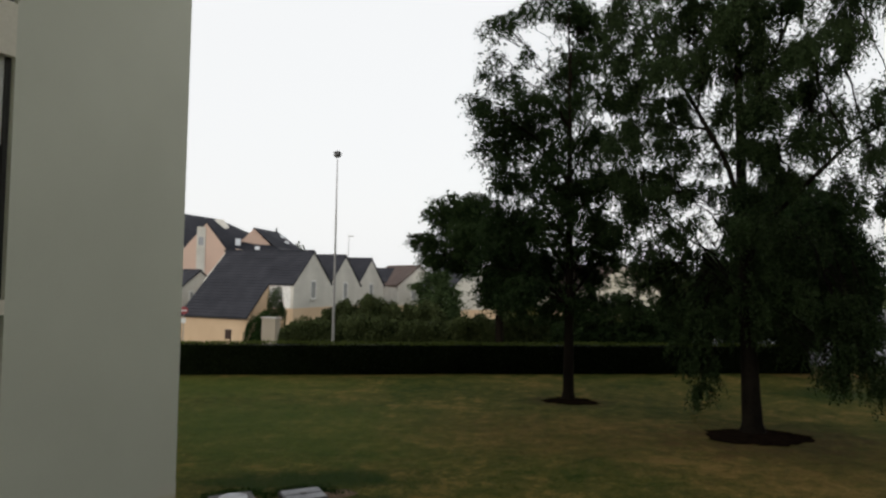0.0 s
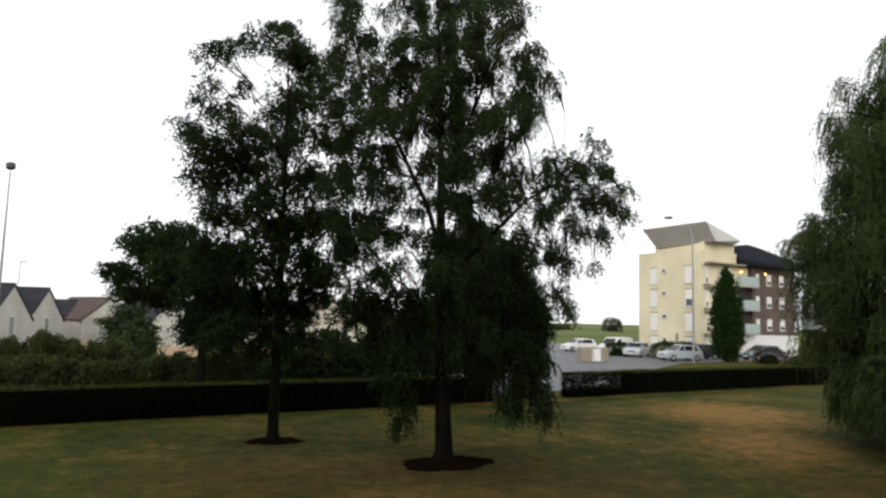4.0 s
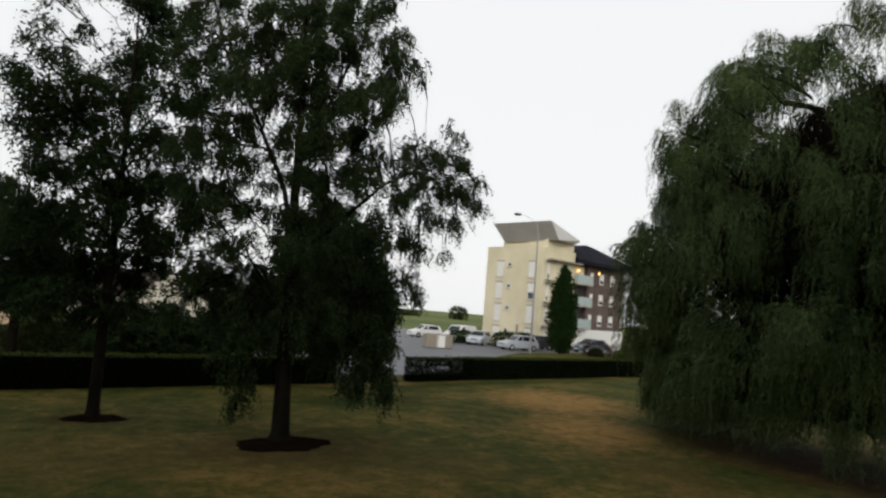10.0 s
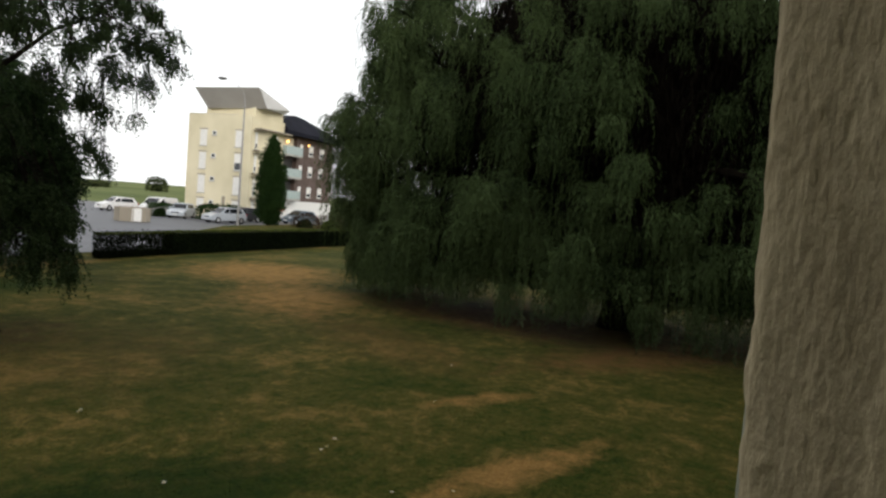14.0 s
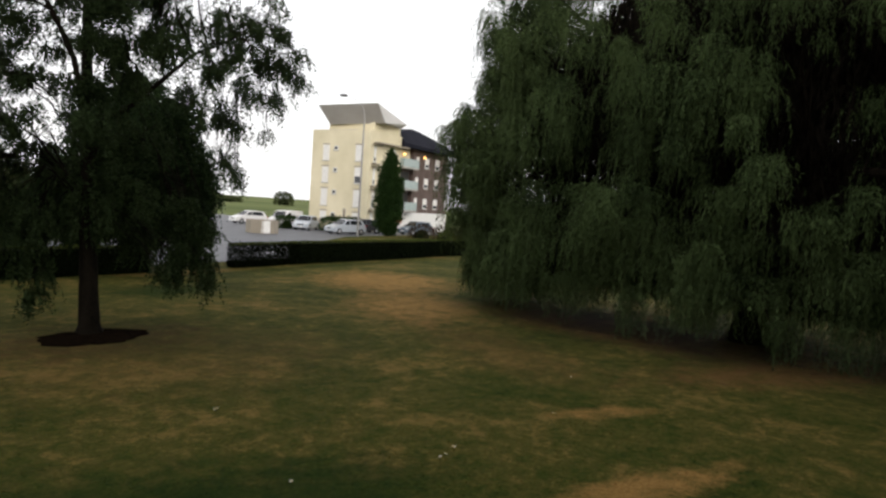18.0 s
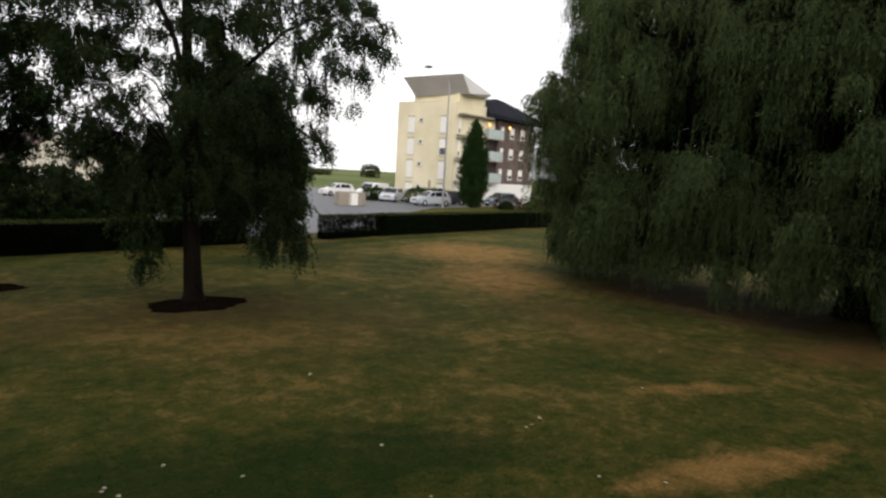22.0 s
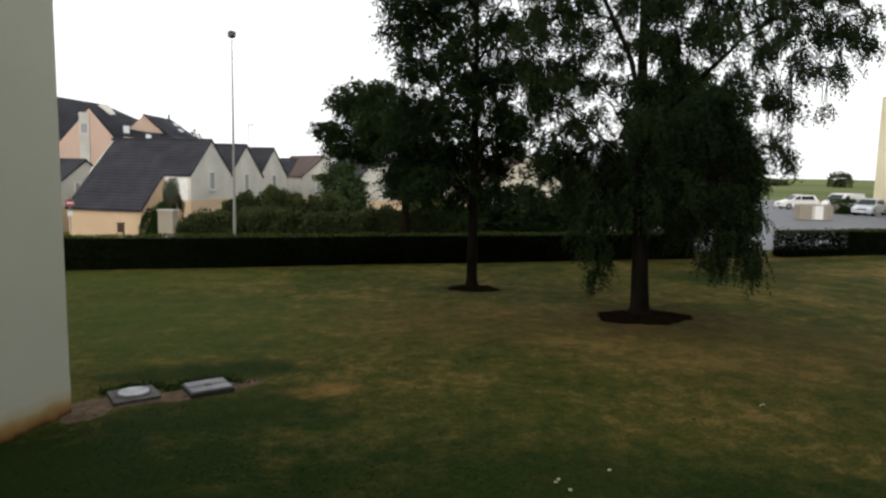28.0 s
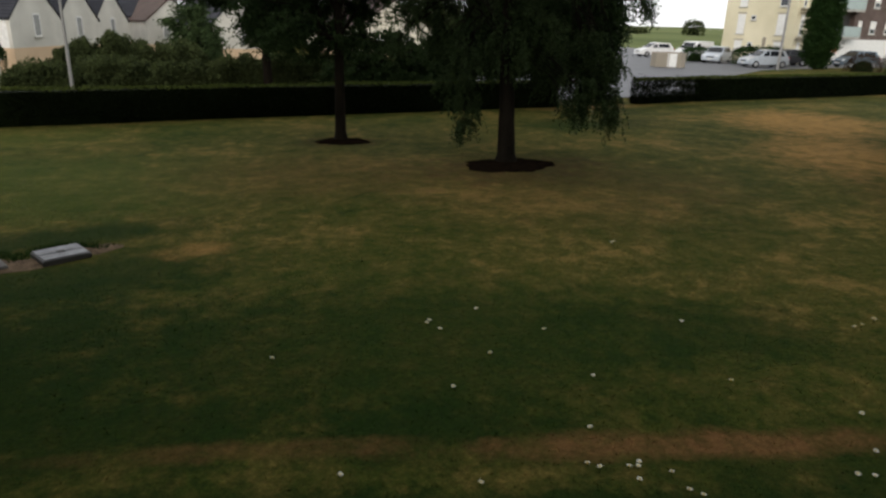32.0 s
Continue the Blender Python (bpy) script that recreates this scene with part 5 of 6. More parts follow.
def gabled_house(m, label, length, width, wall_h, rise, roof_m, wall_m, band_m, band_h, courses=14, windows=(), cat=None):
    """A long house: gable at x = 0, ridge along -x. cat: (x0, x1, y, z) of a roof that sweeps lower in front."""
    h = thing("house", m, label, "house", "gabled houses behind the shrubs")
    w = width / 2
    k = rise / w
    part("gable_wall", prism([(-w, band_h), (w, band_h), (w, wall_h), (0, wall_h + rise), (-w, wall_h)], 0, -0.25, 0), wall_m, h)
    part("gable_base", prism([(-w, -0.4), (w, -0.4), (w, band_h), (-w, band_h)], 0, -0.25, 0.02), band_m, h, "tan rendered base")
    part("back_gable", prism([(-w, -0.4), (w, -0.4), (w, wall_h), (0, wall_h + rise), (-w, wall_h)], 0, -length, -length + 0.25), wall_m, h)
    # with a sweeping roof, the front wall takes brighter white as its lit side
    part("front_wall", box((-length + 0.25, -w, band_h), (-0.25, -w + 0.25, wall_h)), M_WHITE2 if cat else wall_m, h)
    part("front_base", box((-length + 0.25, -w - 0.02, -0.4), (-0.25, -w + 0.25, band_h)), band_m, h)
    part("rear_wall", box((-length + 0.25, w - 0.25, -0.4), (-0.25, w, wall_h)), wall_m, h)
    o = 0.12
    slope("roof_slope", h, -length - 0.1, 0.06, 0, wall_h + rise + 0.14, w + o, wall_h - k * o + 0.14, roof_m, courses=courses)
    if cat:
        x0, x1, cy, cz = cat
        slope("roof_slope", h, x1 + 0.003, 0.06, 0, wall_h + rise + 0.14, -w - o, wall_h - k * o + 0.14, roof_m, courses=courses)
        slope("sweeping_roof", h, x0 - 0.1, x1, 0, wall_h + rise + 0.14, cy, cz, roof_m, courses=courses + 10, label="roof sweeping low at the front")
        part("low_wall", box((x0, cy + 0.25, -0.4), (x1, cy + 0.45, cz - 0.05)), M_TAN, h, "peach tan wall under the low roof")
        part("cheek_wall", prism([(cy + 0.3, -0.4), (-w, -0.4), (-w, wall_h - 0.05), (cy + 0.3, cz - 0.02)], 0, x1 - 0.22, x1 - 0.02), M_TAN, h)
    else:
        slope("roof_slope", h, -length - 0.1, 0.06, 0, wall_h + rise + 0.14, -w - o, wall_h - k * o + 0.14, roof_m, courses=courses)
    part("ridge_tiles", rod((-length - 0.1, 0, wall_h + rise + 0.13), (0.07, 0, wall_h + rise + 0.13), 0.09, None, 8), roof_m, h)
    for s in (-1, 1):
        part("verge_trim", prism([(0, wall_h + rise + 0.15), (s * (w + o), wall_h - k * o + 0.15), (s * (w + o), wall_h - k * o), (0, wall_h + rise)], 0, 0.06, 0.08), roof_m, h)
    for u, z, ww, hh in windows:
        small_window(h, 0.0, u, z, ww, hh, "x", 1, pane=M_CURTAIN)
    return h


LOW = -2.1
gabled_house(pose(-10.45, 54.11, LOW, 0, 0, -21.7), "white gabled house with dark slate roof sweeping low", 8.8, 5.5, 4.6, 2.55, M_SLATE, M_WHITE, M_TAN, 2.75, 13,
                  [(0.0, 3.4, 0.78, 1.5)], cat=(-8.5, -2.2, -5.45, 2.1))
gabled_house(pose(-8.62, 59.23, LOW, 0, 0, -21.7), "white gabled terrace house with a dark slate roof", 8.8, 5.45, 4.45, 2.55, M_SLATE, M_WHITE, M_TAN, 2.65, 13, [(0.0, 3.25, 0.78, 1.5)])
gabled_house(pose(-6.9, 64.4, LOW, 0, 0, -21.7), "white gabled terrace house with a dark slate roof", 8.8, 5.45, 4.35, 2.55, M_SLATE, M_WHITE, M_TAN, 2.65, 13, [(0.0, 3.15, 0.78, 1.5)])
gabled_house(pose(-4.3, 76.0, LOW, 0, 0, 4), "white house with a low dark tiled roof", 8.8, 5.6, 4.7, 1.4, M_SLATE, M_WHITE, M_WHITE, 2.2, 8, [(0.5, 3.0, 0.7, 1.0)])
gabled_house(pose(-2.5, 70.5, LOW, 0, 0, -64), "white gabled house with a brown tiled roof", 9.0, 4.8, 4.4, 2.0, M_BROWNTILE, M_WHITE, M_TAN, 2.4, 12, [(-0.6, 2.9, 0.7, 1.0)])
gabled_house(pose(3.1, 60.6, LOW, 0, 0, -70), "white gabled house half hidden by trees", 9.0, 5.0, 4.3, 2.5, M_SLATE, M_WHITE, M_TAN, 2.5, 12, [(0.3, 2.9, 0.7, 1.0)])
gabled_house(pose(15.6, 58.5, -0.6, 0, 0, -75), "cream house seen through the trees", 10.0, 7.5, 2.9, 2.2, M_BROWNTILE, M_CREAM2, M_TAN, 1.0, 12, [(-1.5, 1.0, 0.9, 1.1), (1.5, 1.0, 0.9, 1.1)])
shrub("ivy", "dark ivy over the foot of the low roof", (-12.7, 48.0, LOW), (0.8, 1.8, 2.7), L_CYP, 71, 700, -21.7)
shrub("ivy", "dark ivy climbing the cheek of the low roof", (-12.3, 49.6, LOW), (0.7, 2.0, 4.1), L_CYP, 73, 700, -21.7)
shrub("ivy", "dark ivy trailing along the tan wall", (-13.3, 48.5, LOW), (2.4, 0.5, 2.1), L_CYP, 72, 700, -21.7)
cab = thing("meter_cabinet", pose(-11.6, 45.6, LOW, 0, 0, -21.7), "pale grey masonry meter cabinet beside the house", "cabinet")
part("body", box((-0.55, -0.3, 0), (0.55, 0.3, 2.36), 0.02), M_TAUPE, cab)
part("cover_slab", box((-0.62, -0.37, 2.36), (0.62, 0.37, 2.44), 0.015), M_CONC, cab)
sg = thing("road_sign", pose(-16.17, 42.05, LOW + 0.1, 0, 0, 21), "red round no-entry sign on a post with a small white plate", "sign")
part("post", rod((0, 0, 0), (0, 0, 3.3), 0.03), M_STEEL, sg)
part("disc", rod((0, -0.05, 2.88), (0, -0.035, 2.88), 0.25, None, 28), M_SIGNRED, sg, "red disc")
part("stripe", box((-0.17, -0.058, 2.84), (0.17, -0.051, 2.92)), M_WHITE2, sg)
part("plate", box((-0.14, -0.05, 2.1), (0.14, -0.04, 2.4), 0.005), M_WHITE2, sg)
lbx = thing("dog_waste_bin", pose(-8.84, 27.8, -0.45, 0, 0, 15), "small brown bin on a post behind the hedge", "bin")
part("post", rod((0.08, 0, 0), (0.08, 0, 1.35), 0.035), M_BROWNTILE, lbx)
part("box", box((-0.14, -0.08, 0.98), (0.06, 0.08, 1.3), 0.02), M_BROWNTILE, lbx)
part("hood", box((-0.16, -0.1, 1.31), (0.13, 0.1, 1.36), 0.01), M_BROWNTILE, lbx)


# skylights: place, slope and size
SKYLIGHTS = [(-20.33, 66.3, 6.35, 0.24, -0.71, 0.66, 0.5, 0.9), (-18.6, 67.0, 5.75, 0.24, -0.71, 0.66, 0.45, 0.6), (-17.11, 71.44, 7.22, 0.64, -0.22, 0.74, 0.9, 0.4), (-16.6, 70.92, 6.63, 0.64, -0.22, 0.74, 0.6, 0.4)]


def big_house():
    """The taller peach house behind, with slate roofs, a cross gable and skylights."""
    h = thing("large_house", pose(-21.64, 66.62, LOW, 0, 0, 18), "tall peach rendered house with steep dark slate roofs", "house")
    d = -LOW
    part("body", box((-12, 0, -0.4), (8, 9, 4.2 + d)), M_PEACH, h)
    part("main_roof", hull([(-12, 4, 10.3 + d), (-0.7, 4, 8.9 + d), (8.2, 3.0, 5.0 + d), (-12, -1.0, 4.0 + d), (8.2, -1.0, 3.9 + d), (-12, 9.5, 4.0 + d), (8.2, 9.5, 3.9 + d), (0.6, 4.0, 7.6 + d)]), M_SLATE, h)
    part("roof_window", hull([(-1.2, 3.2, 8.75 + d), (-0.3, 3.3, 8.85 + d), (0.5, 2.9, 7.75 + d), (0.0, 2.7, 7.7 + d), (-0.9, 3.6, 8.9 + d), (0.3, 3.4, 8.1 + d)]), M_WHITE, h, "white boxed roof window")
    part("middle_roof", hull([(0.2, 2.0, 7.5 + d), (1.3, 1.5, 7.4 + d), (8.3, 3.4, 5.6 + d), (8.3, -1.2, 4.2 + d), (-0.6, -1.2, 4.4 + d), (0.2, 5, 7.0 + d), (4.8, 0.4, 6.1 + d)]), M_SLATE, h)
    # cross gable towards the lawn
    part("cross_gable", prism([(-4.6, -0.4), (1.0, -0.4), (1.0, 4.2 + d), (-1.75, 7.85 + d), (-4.6, 4.2 + d)], 1, -4.5, -1.0), M_PEACH, h)
    for s in (-1, 1):
        part("gable_roof", prism([(-1.75, 7.88 + d), (-1.75 + s * 2.95, 3.98 + d), (-1.75 + s * 2.95, 4.18 + d), (-1.75, 8.08 + d)], 1, -4.4, 3.0), M_SLATE, h)
    part("stair_strip", box((-2.55, -4.56, 3.2 + d), (-1.8, -4.5, 7.5 + d)), M_WHITE, h, "pale strip of windows")
    for z in (5.8,):
        part("pane", box((-2.4, -4.575, z + d), (-1.95, -4.562, z + 0.75 + d)), M_COVERLID, h)
    # upper small gable
    part("upper_gable", prism([(1.4, 6.5 + d), (4.6, 6.0 + d), (2.7, 7.85 + d)], 1, 0.5, 3.0), M_PEACH, h)
    part("upper_roof", hull([(2.6, 0.3, 7.95 + d), (5.3, 3.5, 7.75 + d), (8.4, 3.5, 5.5 + d), (4.75, 0.3, 6.1 + d), (2.7, 4.0, 7.8 + d), (7, 5, 5.5 + d)]), M_SLATE, h)
    part("roof_vent", rod((5.1, 3.2, 7.6 + d), (5.1, 3.2, 8.2 + d), 0.08), M_DARKTRIM, h)
    for x, y, z, nx, ny, nz_, w, l in SKYLIGHTS:
        up = Vector((nx, ny, nz_)).normalized()
        m = Matrix.Translation((x, y, z)) @ up.to_track_quat("Z", "Y").to_matrix().to_4x4()
        s = box((-w / 2, -l / 2, -0.03), (w / 2, l / 2, 0.06), 0.01)
        bmesh.ops.transform(s, matrix=h.matrix_world.inverted() @ m, verts=s.verts[:])
        part("skylight", s, M_HEADLIGHT, h)
    part("dormer", hull([(0.9, -0.6, 5.75 + d), (1.9, -0.6, 5.6 + d), (2.3, -0.8, 5.0 + d), (1.2, -0.8, 5.0 + d), (1.2, 0.4, 5.6 + d)]), M_PEACH, h)


big_house()
gabled_house(pose(-20.6, 57.0, LOW, 0, 0, -40), "white gabled house beside the tall peach one", 8.0, 4.4, 3.7, 1.75, M_SLATE, M_WHITE, M_TAN, 2.0, 10, [(-0.75, 2.9, 0.5, 0.95)])


# ---------------------------------------------------------------- the flats across the car park
FLATS = pose(54.04, 53.52, 0.1, 0, 0, 8.05)


def flats():
    f = thing("apartment_building", FLATS, "cream four-storey flats with grey zinc roof and brick wing", "building")
    H = 11.25
    part("tower_wall", box((0, 0, -0.2), (6.2, 8.45, H)), M_CREAM, f, "cream rendered walls")
    part("parapet", box((-0.04, 2.0, H), (0.25, 8.49, H + 0.06)), M_CREAM2, f)
    part("set_back_storey", box((0.9, 0.25, H), (6.1, 6.8, H + 1.1)), M_CREAM, f)
    part("hat_roof", hull([(-0.47, 7.5, 14.08), (0.3, -0.41, 14.28), (6.4, -0.39, 12.69), (6.4, 7.6, 12.6), (0.39, 6.27, 11.96), (1.09, -0.99, 12.16), (5.63, -0.15, 12.2), (5.4, 6.6, 12.0)]), M_ZINC, f, "flaring grey zinc roof")
    # thin slab over the roof's side, coloured paler as if light fell there
    part("lit_side", hull([(0.33, -0.46, 14.27), (6.42, -0.44, 12.70), (5.66, -0.2, 12.2), (1.12, -1.04, 12.17), (0.33, -0.43, 14.27), (6.42, -0.41, 12.7), (1.12, -1.01, 12.17)]), M_ZINCLIT, f, "roof side in zinc made paler as if lit")
    # windows of the front: a tall shuttered column each side, small ones between
    rows = [(0.75, 1.15), (2.55, 1.95), (5.2, 1.85), (7.75, 1.8)]
    for i, (z, hh) in enumerate(rows):
        small_window(f, 0.0, 6.3, z, 0.95, hh, "x", -1, shutter=1.0)
        small_window(f, 0.0, 1.55, z, 0.95, hh, "x", -1, shutter=0.55 if i == 2 else 1.0)
        small_window(f, 0.0, 4.85, z + hh - 0.6, 0.6, 0.5, "x", -1)
        part("lintel", box((-0.05, 5.75, z + hh + 0.04), (0.0, 6.85, z + hh + 0.14)), M_TAUPE, f)
        part("lintel", box((-0.05, 1.0, z + hh + 0.04), (0.0, 2.1, z + hh + 0.14)), M_TAUPE, f)
    part("door", box((-0.05, 3.0, 0.5), (0.0, 3.35, 2.3)), M_TAUPE, f)
    # side: narrow windows and small balconies near the corner
    for i, (z, hh) in enumerate(rows[1:] + [(0.4, 1.6)]):
        small_window(f, 0.0, 0.9, z, 0.45, hh, "y", -1, shutter=0.7)
        b = part("canopy", box((0.3, -0.45, z + hh + 0.12), (2.0, -0.002, z + hh + 0.22), 0.01), M_TAUPE, f)
        part("canopy", box((0.3, -0.45, z - 0.25), (2.0, -0.002, z - 0.15), 0.01), M_TAUPE, f)
        small_window(f, 0.0, 4.6, z, 0.8, hh, "y", -1, shutter=0.5)
    part("long_canopy", box((0.6, -0.9, 9.85), (6.6, -0.003, 10.0), 0.01), M_TAUPE, f)
    # brick wing
    part("wing_wall", box((6.21, 0.8, -0.2), (19, 9, 10.1)), M_BRICK, f, "dark brick wall")
    part("wing_roof", hull([(6.1, -0.5, 10.1), (19.5, -0.5, 10.1), (19.5, 9.5, 10.1), (6.1, 9.5, 10.1), (6.1, -0.5, 10.6), (19.5, -0.5, 10.35), (6.3, 0.6, 11.9), (10.6, 1.6, 12.8), (13.0, 1.8, 12.65), (10.5, 6, 12.8), (6.4, 6, 12.0), (19, 1.5, 11.6)]), M_DARKROOF, f, "dark hipped roof")
    part("ground_storey", box((6.21, 0.7, -0.2), (19, 0.79, 2.3)), M_WHITE2, f, "white ground storey")
    part("orange_panel", box((6.9, 0.64, 1.0), (8.0, 0.69, 2.0)), M_ORANGE, f)
    for i, z in enumerate((2.55, 5.15, 7.75)):
        bal = part("balcony", box((6.0, -0.6, z - 0.18), (9.4, 0.795, z), 0.01), M_CONC, f)
        part("glass_guard", box((6.02, -0.6, z + 0.02), (9.38, -0.57, z + 1.0)), M_BALGLASS, bal, "frosted glass guard")
        part("glass_guard", box((6.0, -0.565, z + 0.02), (6.03, 0.7, z + 1.0)), M_BALGLASS, bal)
        # flat panels for the loggias, lower two dark for their shaded depth
        part("loggia_panel", box((6.6, 0.70, z + 0.05), (9.2, 0.795, z + 2.1)), M_DARKTRIM if i < 2 else M_CREAM, f)
        for x in (11.0, 13.4, 16, 19):
            small_window(f, 0.8, x, z + 0.3, 0.95, 1.3, "y", -1, shutter=0.6)
        part("brick_pier", box((9.45, 0.3, z - 0.2), (10.1, 0.795, z + 2.4)), M_BRICK, f)
    for x in (7.6, 12.2):
        b = bmesh.new()
        bmesh.ops.create_uvsphere(b, u_segments=12, v_segments=8, radius=0.1, matrix=Matrix.Translation((x, 0.4, 9.35)))
        part("balcony_lamp", b, M_WARM, f, "lit warm lamp under the eaves")


flats()


# ---------------------------------------------------------------- vehicles
def wheel(parent, x, y, r, wid):
    s = 1 if y > 0 else -1
    t = part("tyre", rod((x, y - s * wid, r), (x, y, r), r, None, 20), M_TYRE, parent)
    part("rim", rod((x, y - s * 0.02, r), (x, y + s * 0.012, r), r * 0.66, r * 0.6, 14), M_RIM, t)


def hatchback(m, label, paint, L=3.85, W=1.66, H=1.48, van=False):
    """A small car pointing along +x, wheels on the ground at z = 0."""
    c = thing("van" if van else "car", m, label, "van" if van else "car", "parked vehicles")
    h = L / 2
    if van:
        side = [(-h, 0.35), (h - 0.08, 0.3), (h, 0.62), (h - 0.1, 0.88), (h - 0.75, 1.08), (h - 1.45, H - 0.06), (h - 1.75, H), (-h + 0.12, H), (-h, H - 0.15)]
    else:
        side = [(-h, 0.4), (-h + 0.1, 0.26), (h - 0.1, 0.24), (h, 0.5), (h - 0.08, 0.72), (h - 0.85, 0.9), (h - 1.0, 0.92), (-h + 0.35, 0.94), (-h + 0.04, 0.86)]
    part("body", prism(side, 1, -W / 2, W / 2, bevel=0.05), paint, c)
    w = W / 2
    if van:
        part("windscreen", hull([(h - 0.72, s * (w - 0.12), 1.1) for s in (-1, 1)] + [(h - 1.36, s * (w - 0.2), H - 0.1) for s in (-1, 1)] + [(h - 0.69, s * (w - 0.12), 1.12) for s in (-1, 1)]), M_CARGLASS, c)
        for s in (-1, 1):
            part("side_window", hull([(h - 0.95, s * (w + 0.006), 1.06), (h - 1.9, s * (w + 0.006), 1.04), (h - 1.9, s * (w + 0.006), H - 0.18), (h - 1.5, s * (w + 0.006), H - 0.18), (h - 1.3, s * (w - 0.01), 1.2)]), M_CARGLASS, c)
    else:
        lo = [(h - 0.95, s * (w - 0.06), 0.9) for s in (-1, 1)] + [(-h + 0.12, s * (w - 0.06), 0.92) for s in (-1, 1)]
        hi = [(h - 1.68, s * (w - 0.2), H - 0.04) for s in (-1, 1)] + [(-h + 0.5, s * (w - 0.2), H - 0.06) for s in (-1, 1)] + [(-0.2, s * (w - 0.22), H) for s in (-1, 1)]
        part("cabin", hull(lo + hi), paint, c)
        part("windscreen", hull([(h - 0.99, s * (w - 0.14), 0.97) for s in (-1, 1)] + [(h - 1.6, s * (w - 0.24), H - 0.1) for s in (-1, 1)] + [(h - 1.0, s * (w - 0.14), 0.99) for s in (-1, 1)] + [(h - 1.585, s * (w - 0.24), H - 0.08) for s in (-1, 1)]), M_CARGLASS, c)
        part("rear_window", hull([(-h + 0.16, s * (w - 0.14), 1.0) for s in (-1, 1)] + [(-h + 0.42, s * (w - 0.24), H - 0.12) for s in (-1, 1)] + [(-h + 0.13, s * (w - 0.14), 1.01) for s in (-1, 1)]), M_CARGLASS, c)
        for s in (-1, 1):
            y0, y1 = s * (w - 0.055), s * (w - 0.175)
            for x0, x1, x2, x3 in ((h - 1.2, 0.05, 0.0, h - 1.72), (-0.05, -h + 0.5, -h + 0.66, -0.1)):
                part("side_window", hull([(x0, y0, 0.96), (x1, y0, 0.96), (x2, y1, H - 0.12), (x3, y1, H - 0.12), (x0, y0 + s * 0.012, 0.96), (x2, y1 + s * 0.012, H - 0.12)]), M_CARGLASS, c)
    for s in (-1, 1):
        part("headlight", hull([(h - 0.02, s * (w - 0.12), 0.6), (h - 0.02, s * (w - 0.45), 0.6), (h - 0.2, s * (w - 0.04), 0.74), (h - 0.12, s * (w - 0.4), 0.75), (h + 0.012, s * (w - 0.2), 0.62)]), M_HEADLIGHT, c)
        part("tail_light", box((-h - 0.012, min(s * (w - 0.22), s * (w - 0.05)), 0.7), (-h + 0.05, max(s * (w - 0.22), s * (w - 0.05)), 0.95), 0.008), M_REDLIGHT, c)
        part("mirror", box((h - 1.2, min(s * (w + 0.01), s * (w + 0.16)), 0.93), (h - 1.1, max(s * (w + 0.01), s * (w + 0.16)), 1.05), 0.015), paint, c)
        for x in (h - 0.72, -h + 0.62):
            wheel(c, x, s * (w + 0.005), 0.29, 0.2)
    part("bumper", box((h - 0.12, -w + 0.06, 0.26), (h + 0.04, w - 0.06, 0.46), 0.03), M_DARKTRIM if van else paint, c)
    part("number_plate", box((h + 0.041, -0.24, 0.36), (h + 0.048, 0.24, 0.45)), M_WHITE2, c)
    part("grille", box((h - 0.03, -0.35, 0.5), (h + 0.006, 0.35, 0.6), 0.006), M_DARKTRIM, c)
    return c


hatchback(pose(45.7, 48.0, 0.04, 0, 0, 171), "silver hatchback parked before the flats", M_SILVER)
hatchback(pose(50.6, 50.6, 0.04, 0, 0, 165), "dark car parked behind the silver one", M_DARKCAR)
hatchback(pose(46.0, 54.2, 0.04, 0, 0, 212), "small silver-blue car parked facing the lawn", M_SILVER)
hatchback(pose(47.6, 59.6, 0.04, 0, 0, 195), "white delivery van parked by the field", M_VAN, 4.1, 1.7, 1.75, van=True)
hatchback(pose(55.3, 47.2, 0.12, 0, 0, 175), "blue-grey car parked beside the brick wing", M_BLUECAR)
hatchback(pose(45.6, 63.5, 0.04, 0, 0, 172), "white car parked behind the bin enclosure", M_VAN)
hatchback(pose(22.0, 38.5, 0.04, 0, 0, 150), "dark car in the lane behind the birch", M_DARKCAR)


def bin_enclosure():
    e = thing("bin_enclosure", pose(35.7, 47.7, 0.035, 0, 0, 10), "eight-sided taupe bin enclosure with a white door", "enclosure")
    r = 1.32
    for i in range(8):
        a0, a1 = radians(45 * i), radians(45 * (i + 1))
        p0, p1 = (r * math.cos(a0), r * math.sin(a0)), (r * math.cos(a1), r * math.sin(a1))
        q0, q1 = (p0[0] * 0.96, p0[1] * 0.96), (p1[0] * 0.96, p1[1] * 0.96)
        part("panel", prism([p0, p1, q1, q0], 2, 0.02, 1.12), M_TAUPE, e)
        part("post", rod((p0[0] * 0.985, p0[1] * 0.985, 0), (p0[0] * 0.985, p0[1] * 0.985, 1.16), 0.05), M_TAUPE, e)
    a = radians(237)
    d = box((-0.36, -0.02, 0.06), (0.36, 0.02, 1.1), 0.006)
    bmesh.ops.transform(d, matrix=Matrix.Translation((math.cos(a) * r * 0.97, math.sin(a) * r * 0.97, 0)) @ Matrix.Rotation(a + radians(90), 4, "Z"), verts=d.verts[:])
    part("door", d, M_WHITE2, e, "white door")


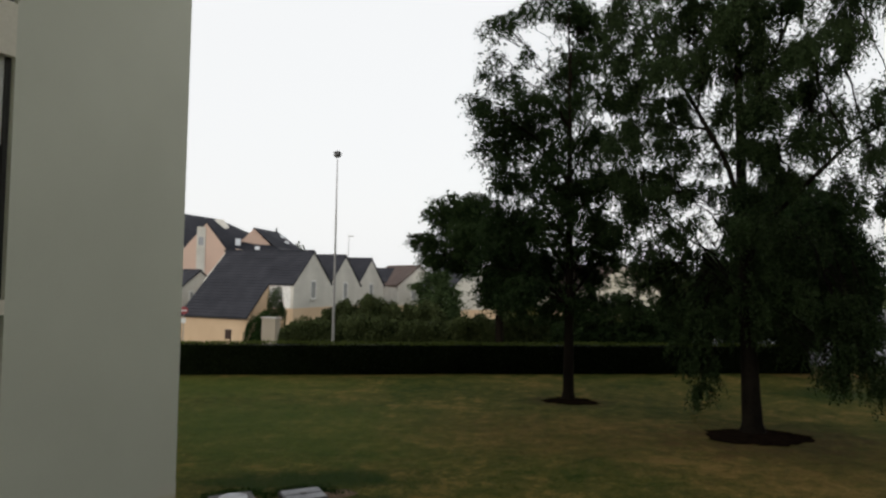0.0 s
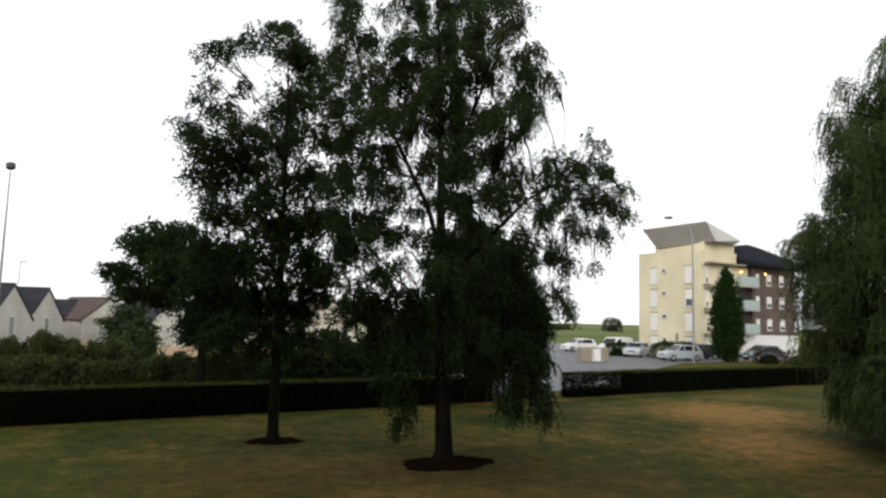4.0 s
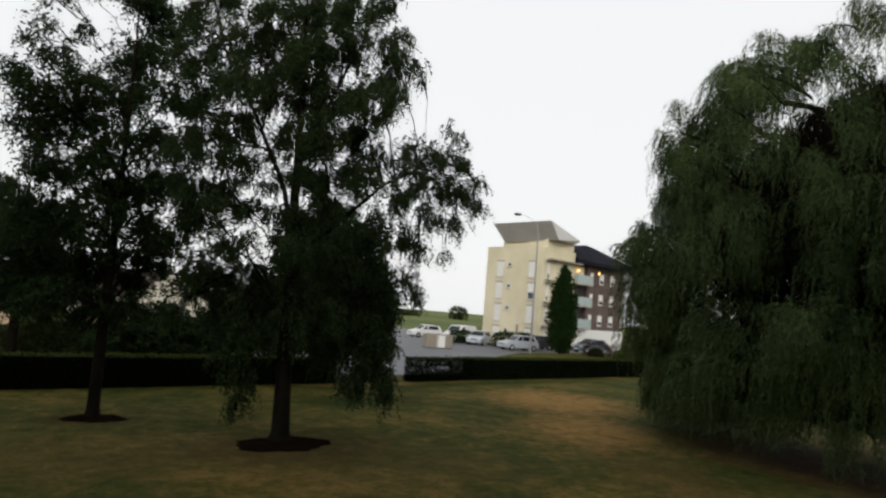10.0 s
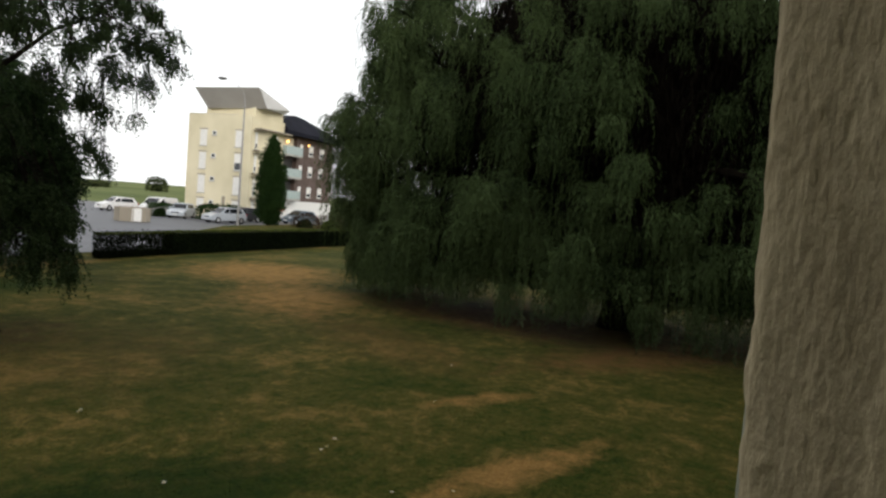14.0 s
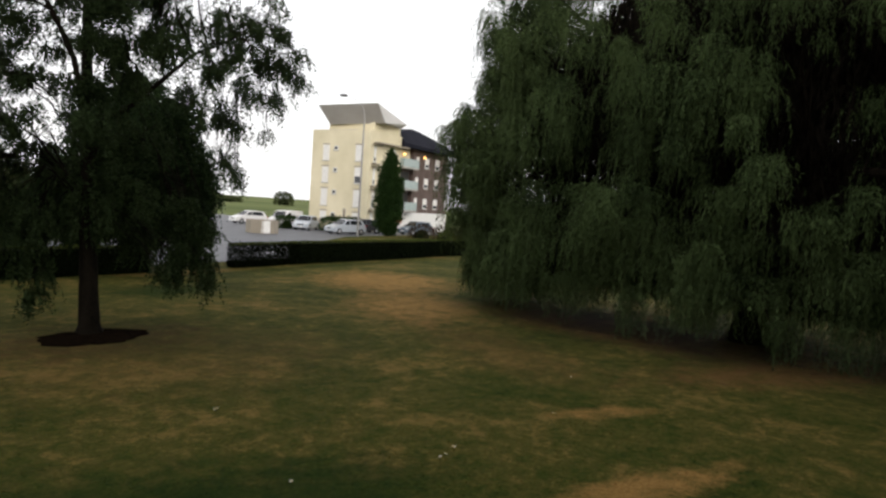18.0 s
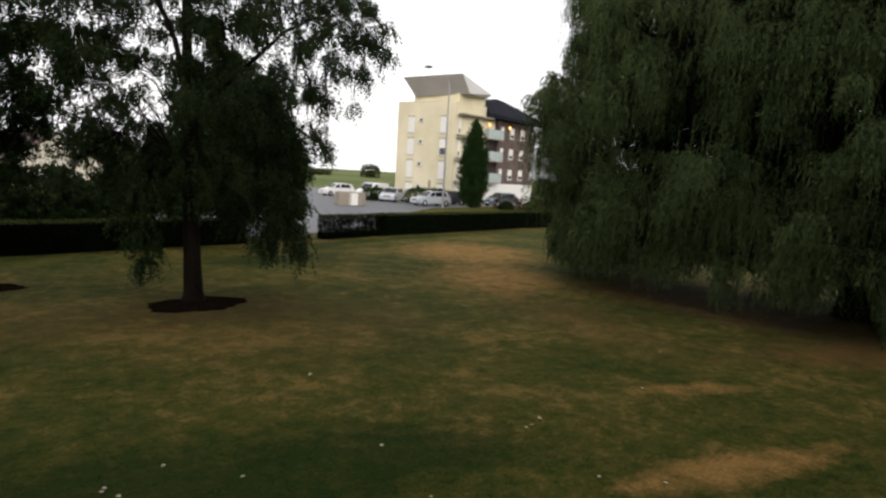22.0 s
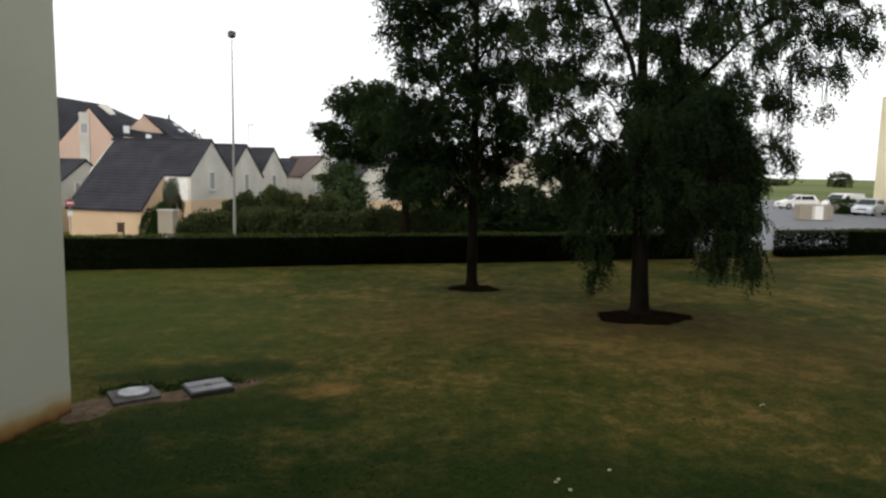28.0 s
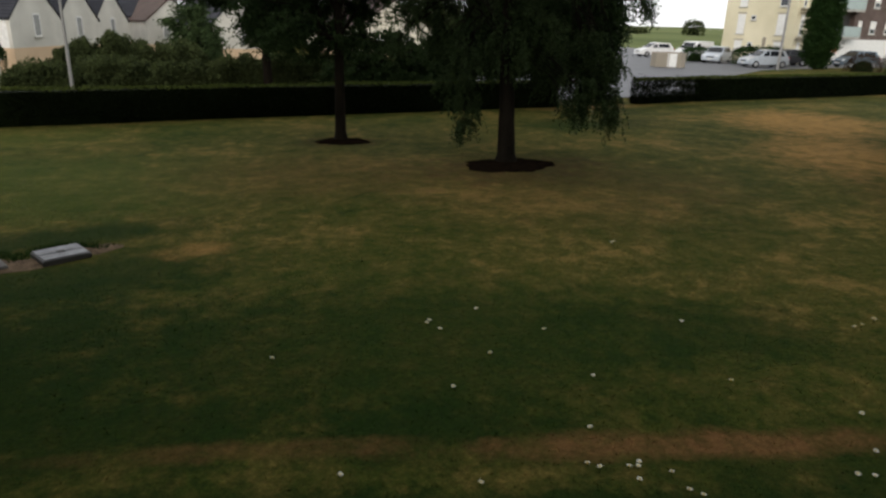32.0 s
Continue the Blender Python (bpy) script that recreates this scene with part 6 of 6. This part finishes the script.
bin_enclosure()
for i, (x, y, s, z) in enumerate([(44.9, 55.9, (2.6, 1.4, 1.3), 0), (47.9, 52.4, (2.8, 1.4, 1.5), 0), (50.9, 52.6, (2.4, 1.3, 1.5), 0)]):
    shrub("low_shrub", "clipped dark green shrub by the parking bays", (x, y, 0.02), s, L_CYP, 80 + i, 600, 8, square=6.0)
for i in range(3):
    shrub("barberry_hedge", "low brownish hedge before the brick wing", (50.6 + i * 2.4, 42.4 - i * 1.1, 0.1), (2.8, 1.5, 1.35), L_RED, 90 + i, 180, -25)
shrub("yellow_shrub", "yellow-green shrub beside the willow", (41.0, 31.8, 0.1), (1.6, 1.2, 1.5), L_HEDGETOP, 95, 200)

# far fields: hedgerows and single trees
for i, (x, y, s) in enumerate([(187, 236, (7.5, 7, 5.5)), (168, 250, (14, 5, 2.2)), (210, 222, (12, 5, 1.8)), (330, 330, (60, 10, 5)), (230, 420, (70, 10, 4.5)), (420, 250, (60, 10, 5)), (120, 460, (70, 10, 5))]):
    shrub("field_tree", "dark tree clump at the edge of the far field", (x, y, 0), s, L_SHRUB, 100 + i, 9 if i < 3 else 2, -45 if i > 2 else 0, (0.7, 0.5) if i < 3 else (1.6, 1.2), "tree")
for i, (x, y, s) in enumerate([(-17.7, 84, (2.4, 2.4, 8.3)), (2, 88, (9, 6, 6.2)), (10, 80, (9, 6, 6.4)), (24, 74, (10, 6, 7.0)), (-6, 92, (8, 5, 6.0))]):
    shrub("garden_tree", "grey-green tree top behind the houses", (x, y, LOW), s, L_SHRUB, 120 + i, 70, 0, (0.3, 0.22), "tree")

# ---------------------------------------------------------------- daisies and grass
DAISIES = [(2.12, 6.43), (2.17, 6.20), (2.75, 6.59), (2.48, 5.53), (3.25, 5.88), (1.91, 5.04), (0.40, 6.01), (3.24, 4.86),
    (4.45, 4.40), (6.79, 5.01), (5.17, 3.63), (2.78, 4.11), (1.64, 3.73), (2.50, 3.69), (2.58, 3.63), (2.78, 3.57),
    (2.90, 3.60), (2.85, 3.55), (2.77, 3.43), (3.05, 3.42), (3.04, 3.22), (3.10, 3.14), (4.40, 3.00), (4.49, 2.94),
    (4.78, 3.18), (0.70, 4.11), (11.91, 5.91), (6.68, 5.00), (7.08, 5.10), (4.86, 5.66), (6.19, 3.63), (6.63, 3.11),
    (5.65, 8.33), (9.49, 4.94), (5.69, 8.38), (7.09, 5.11), (5.67, 8.37), (2.08, 6.37)]


def daisy_master():
    d = thing("daisy", pose(0, 0, -5), "small white daisy open in the grass", "flower", "daisies in the lawn")
    b = bmesh.new()
    for i in range(12):
        a = 2 * math.pi * i / 12
        c, s = math.cos(a), math.sin(a)
        b.faces.new([b.verts.new(p) for p in ((0.006 * c, 0.006 * s, 0.05), (0.014 * c - 0.004 * s, 0.014 * s + 0.004 * c, 0.056), (0.022 * c, 0.022 * s, 0.054), (0.014 * c + 0.004 * s, 0.014 * s - 0.004 * c, 0.056))])
    part("petals", b, M_PETAL, d)
    part("centre", rod((0, 0, 0.046), (0, 0, 0.058), 0.009, 0.006, 8), M_YOLK, d, "yellow centre")
    part("stem", rod((0, 0, -0.02), (0, 0, 0.048), 0.002, None, 5), L_CYP, d)
    return d


dm = daisy_master()
rd = random.Random(17)
for i, (x, y) in enumerate(DAISIES):
    m = pose(x, y, 0.0, rd.uniform(-14, 14), rd.uniform(-14, 14), rd.uniform(0, 360))
    if i == 0:
        dm.matrix_world = m
    else:
        copy_thing(dm, m)


def grass():
    rng = np.random.default_rng(77)
    k = 120000
    r = np.sqrt(rng.uniform(3.2 ** 2, 15.0 ** 2, k))
    a = rng.uniform(radians(-25), radians(100), k)
    p = np.stack([r * np.sin(a), r * np.cos(a), np.zeros(k)], 1)
    p[:, 2] = [0.03 * noise.noise((x * 0.25, y * 0.25, 0)) - 0.004 for x, y, _ in p]
    inside = (p[:, 0] * 0.93 - p[:, 1] * 0.37 < WING_X + 0.05) & (p[:, 0] * 0.37 + p[:, 1] * 0.93 < WING_Y + 0.05)
    p = p[~inside & ~((np.abs(p[:, 0] + 2.5) < 1.0) & (np.abs(p[:, 1] - 9.6) < 0.45))]
    p = p[rng.random(len(p)) > np.clip((np.hypot(p[:, 0], p[:, 1]) - 7) / 8, 0, 0.98)]
    w = rng.normal(0, 1.0, (len(p), 3))
    w[:, 2] = 0.4
    ob = linked("grass", leaf_mesh("grass", p, w, 0.032, 0.008, rng), M_LAWN, None)
    tagged(ob, "short uneven grass blades of the lawn", "grass", kind="stuff")


grass()


def rank_grass():
    """Longer uncut grass that the mower leaves round the inspection covers."""
    rng = np.random.default_rng(91)
    at = []
    for x, y, r in ((-2.0, 9.74, 0.42), (-2.94, 9.52, 0.4)):
        a = rng.uniform(radians(20), radians(165), 700)
        d = r + np.abs(rng.normal(0, 0.11, 700))
        at.append(np.stack([x + d * np.cos(a), y + d * np.sin(a), np.full(700, -0.005)], 1))
    at = np.concatenate(at)
    w = rng.normal(0, 0.8, (len(at), 3))
    w[:, 2] = 0.7
    ob = linked("rank_grass", leaf_mesh("rank_grass", at, w, 0.075, 0.010, rng), L_CYP, None)
    tagged(ob, "longer dark grass left round the covers", "grass", kind="stuff")


rank_grass()
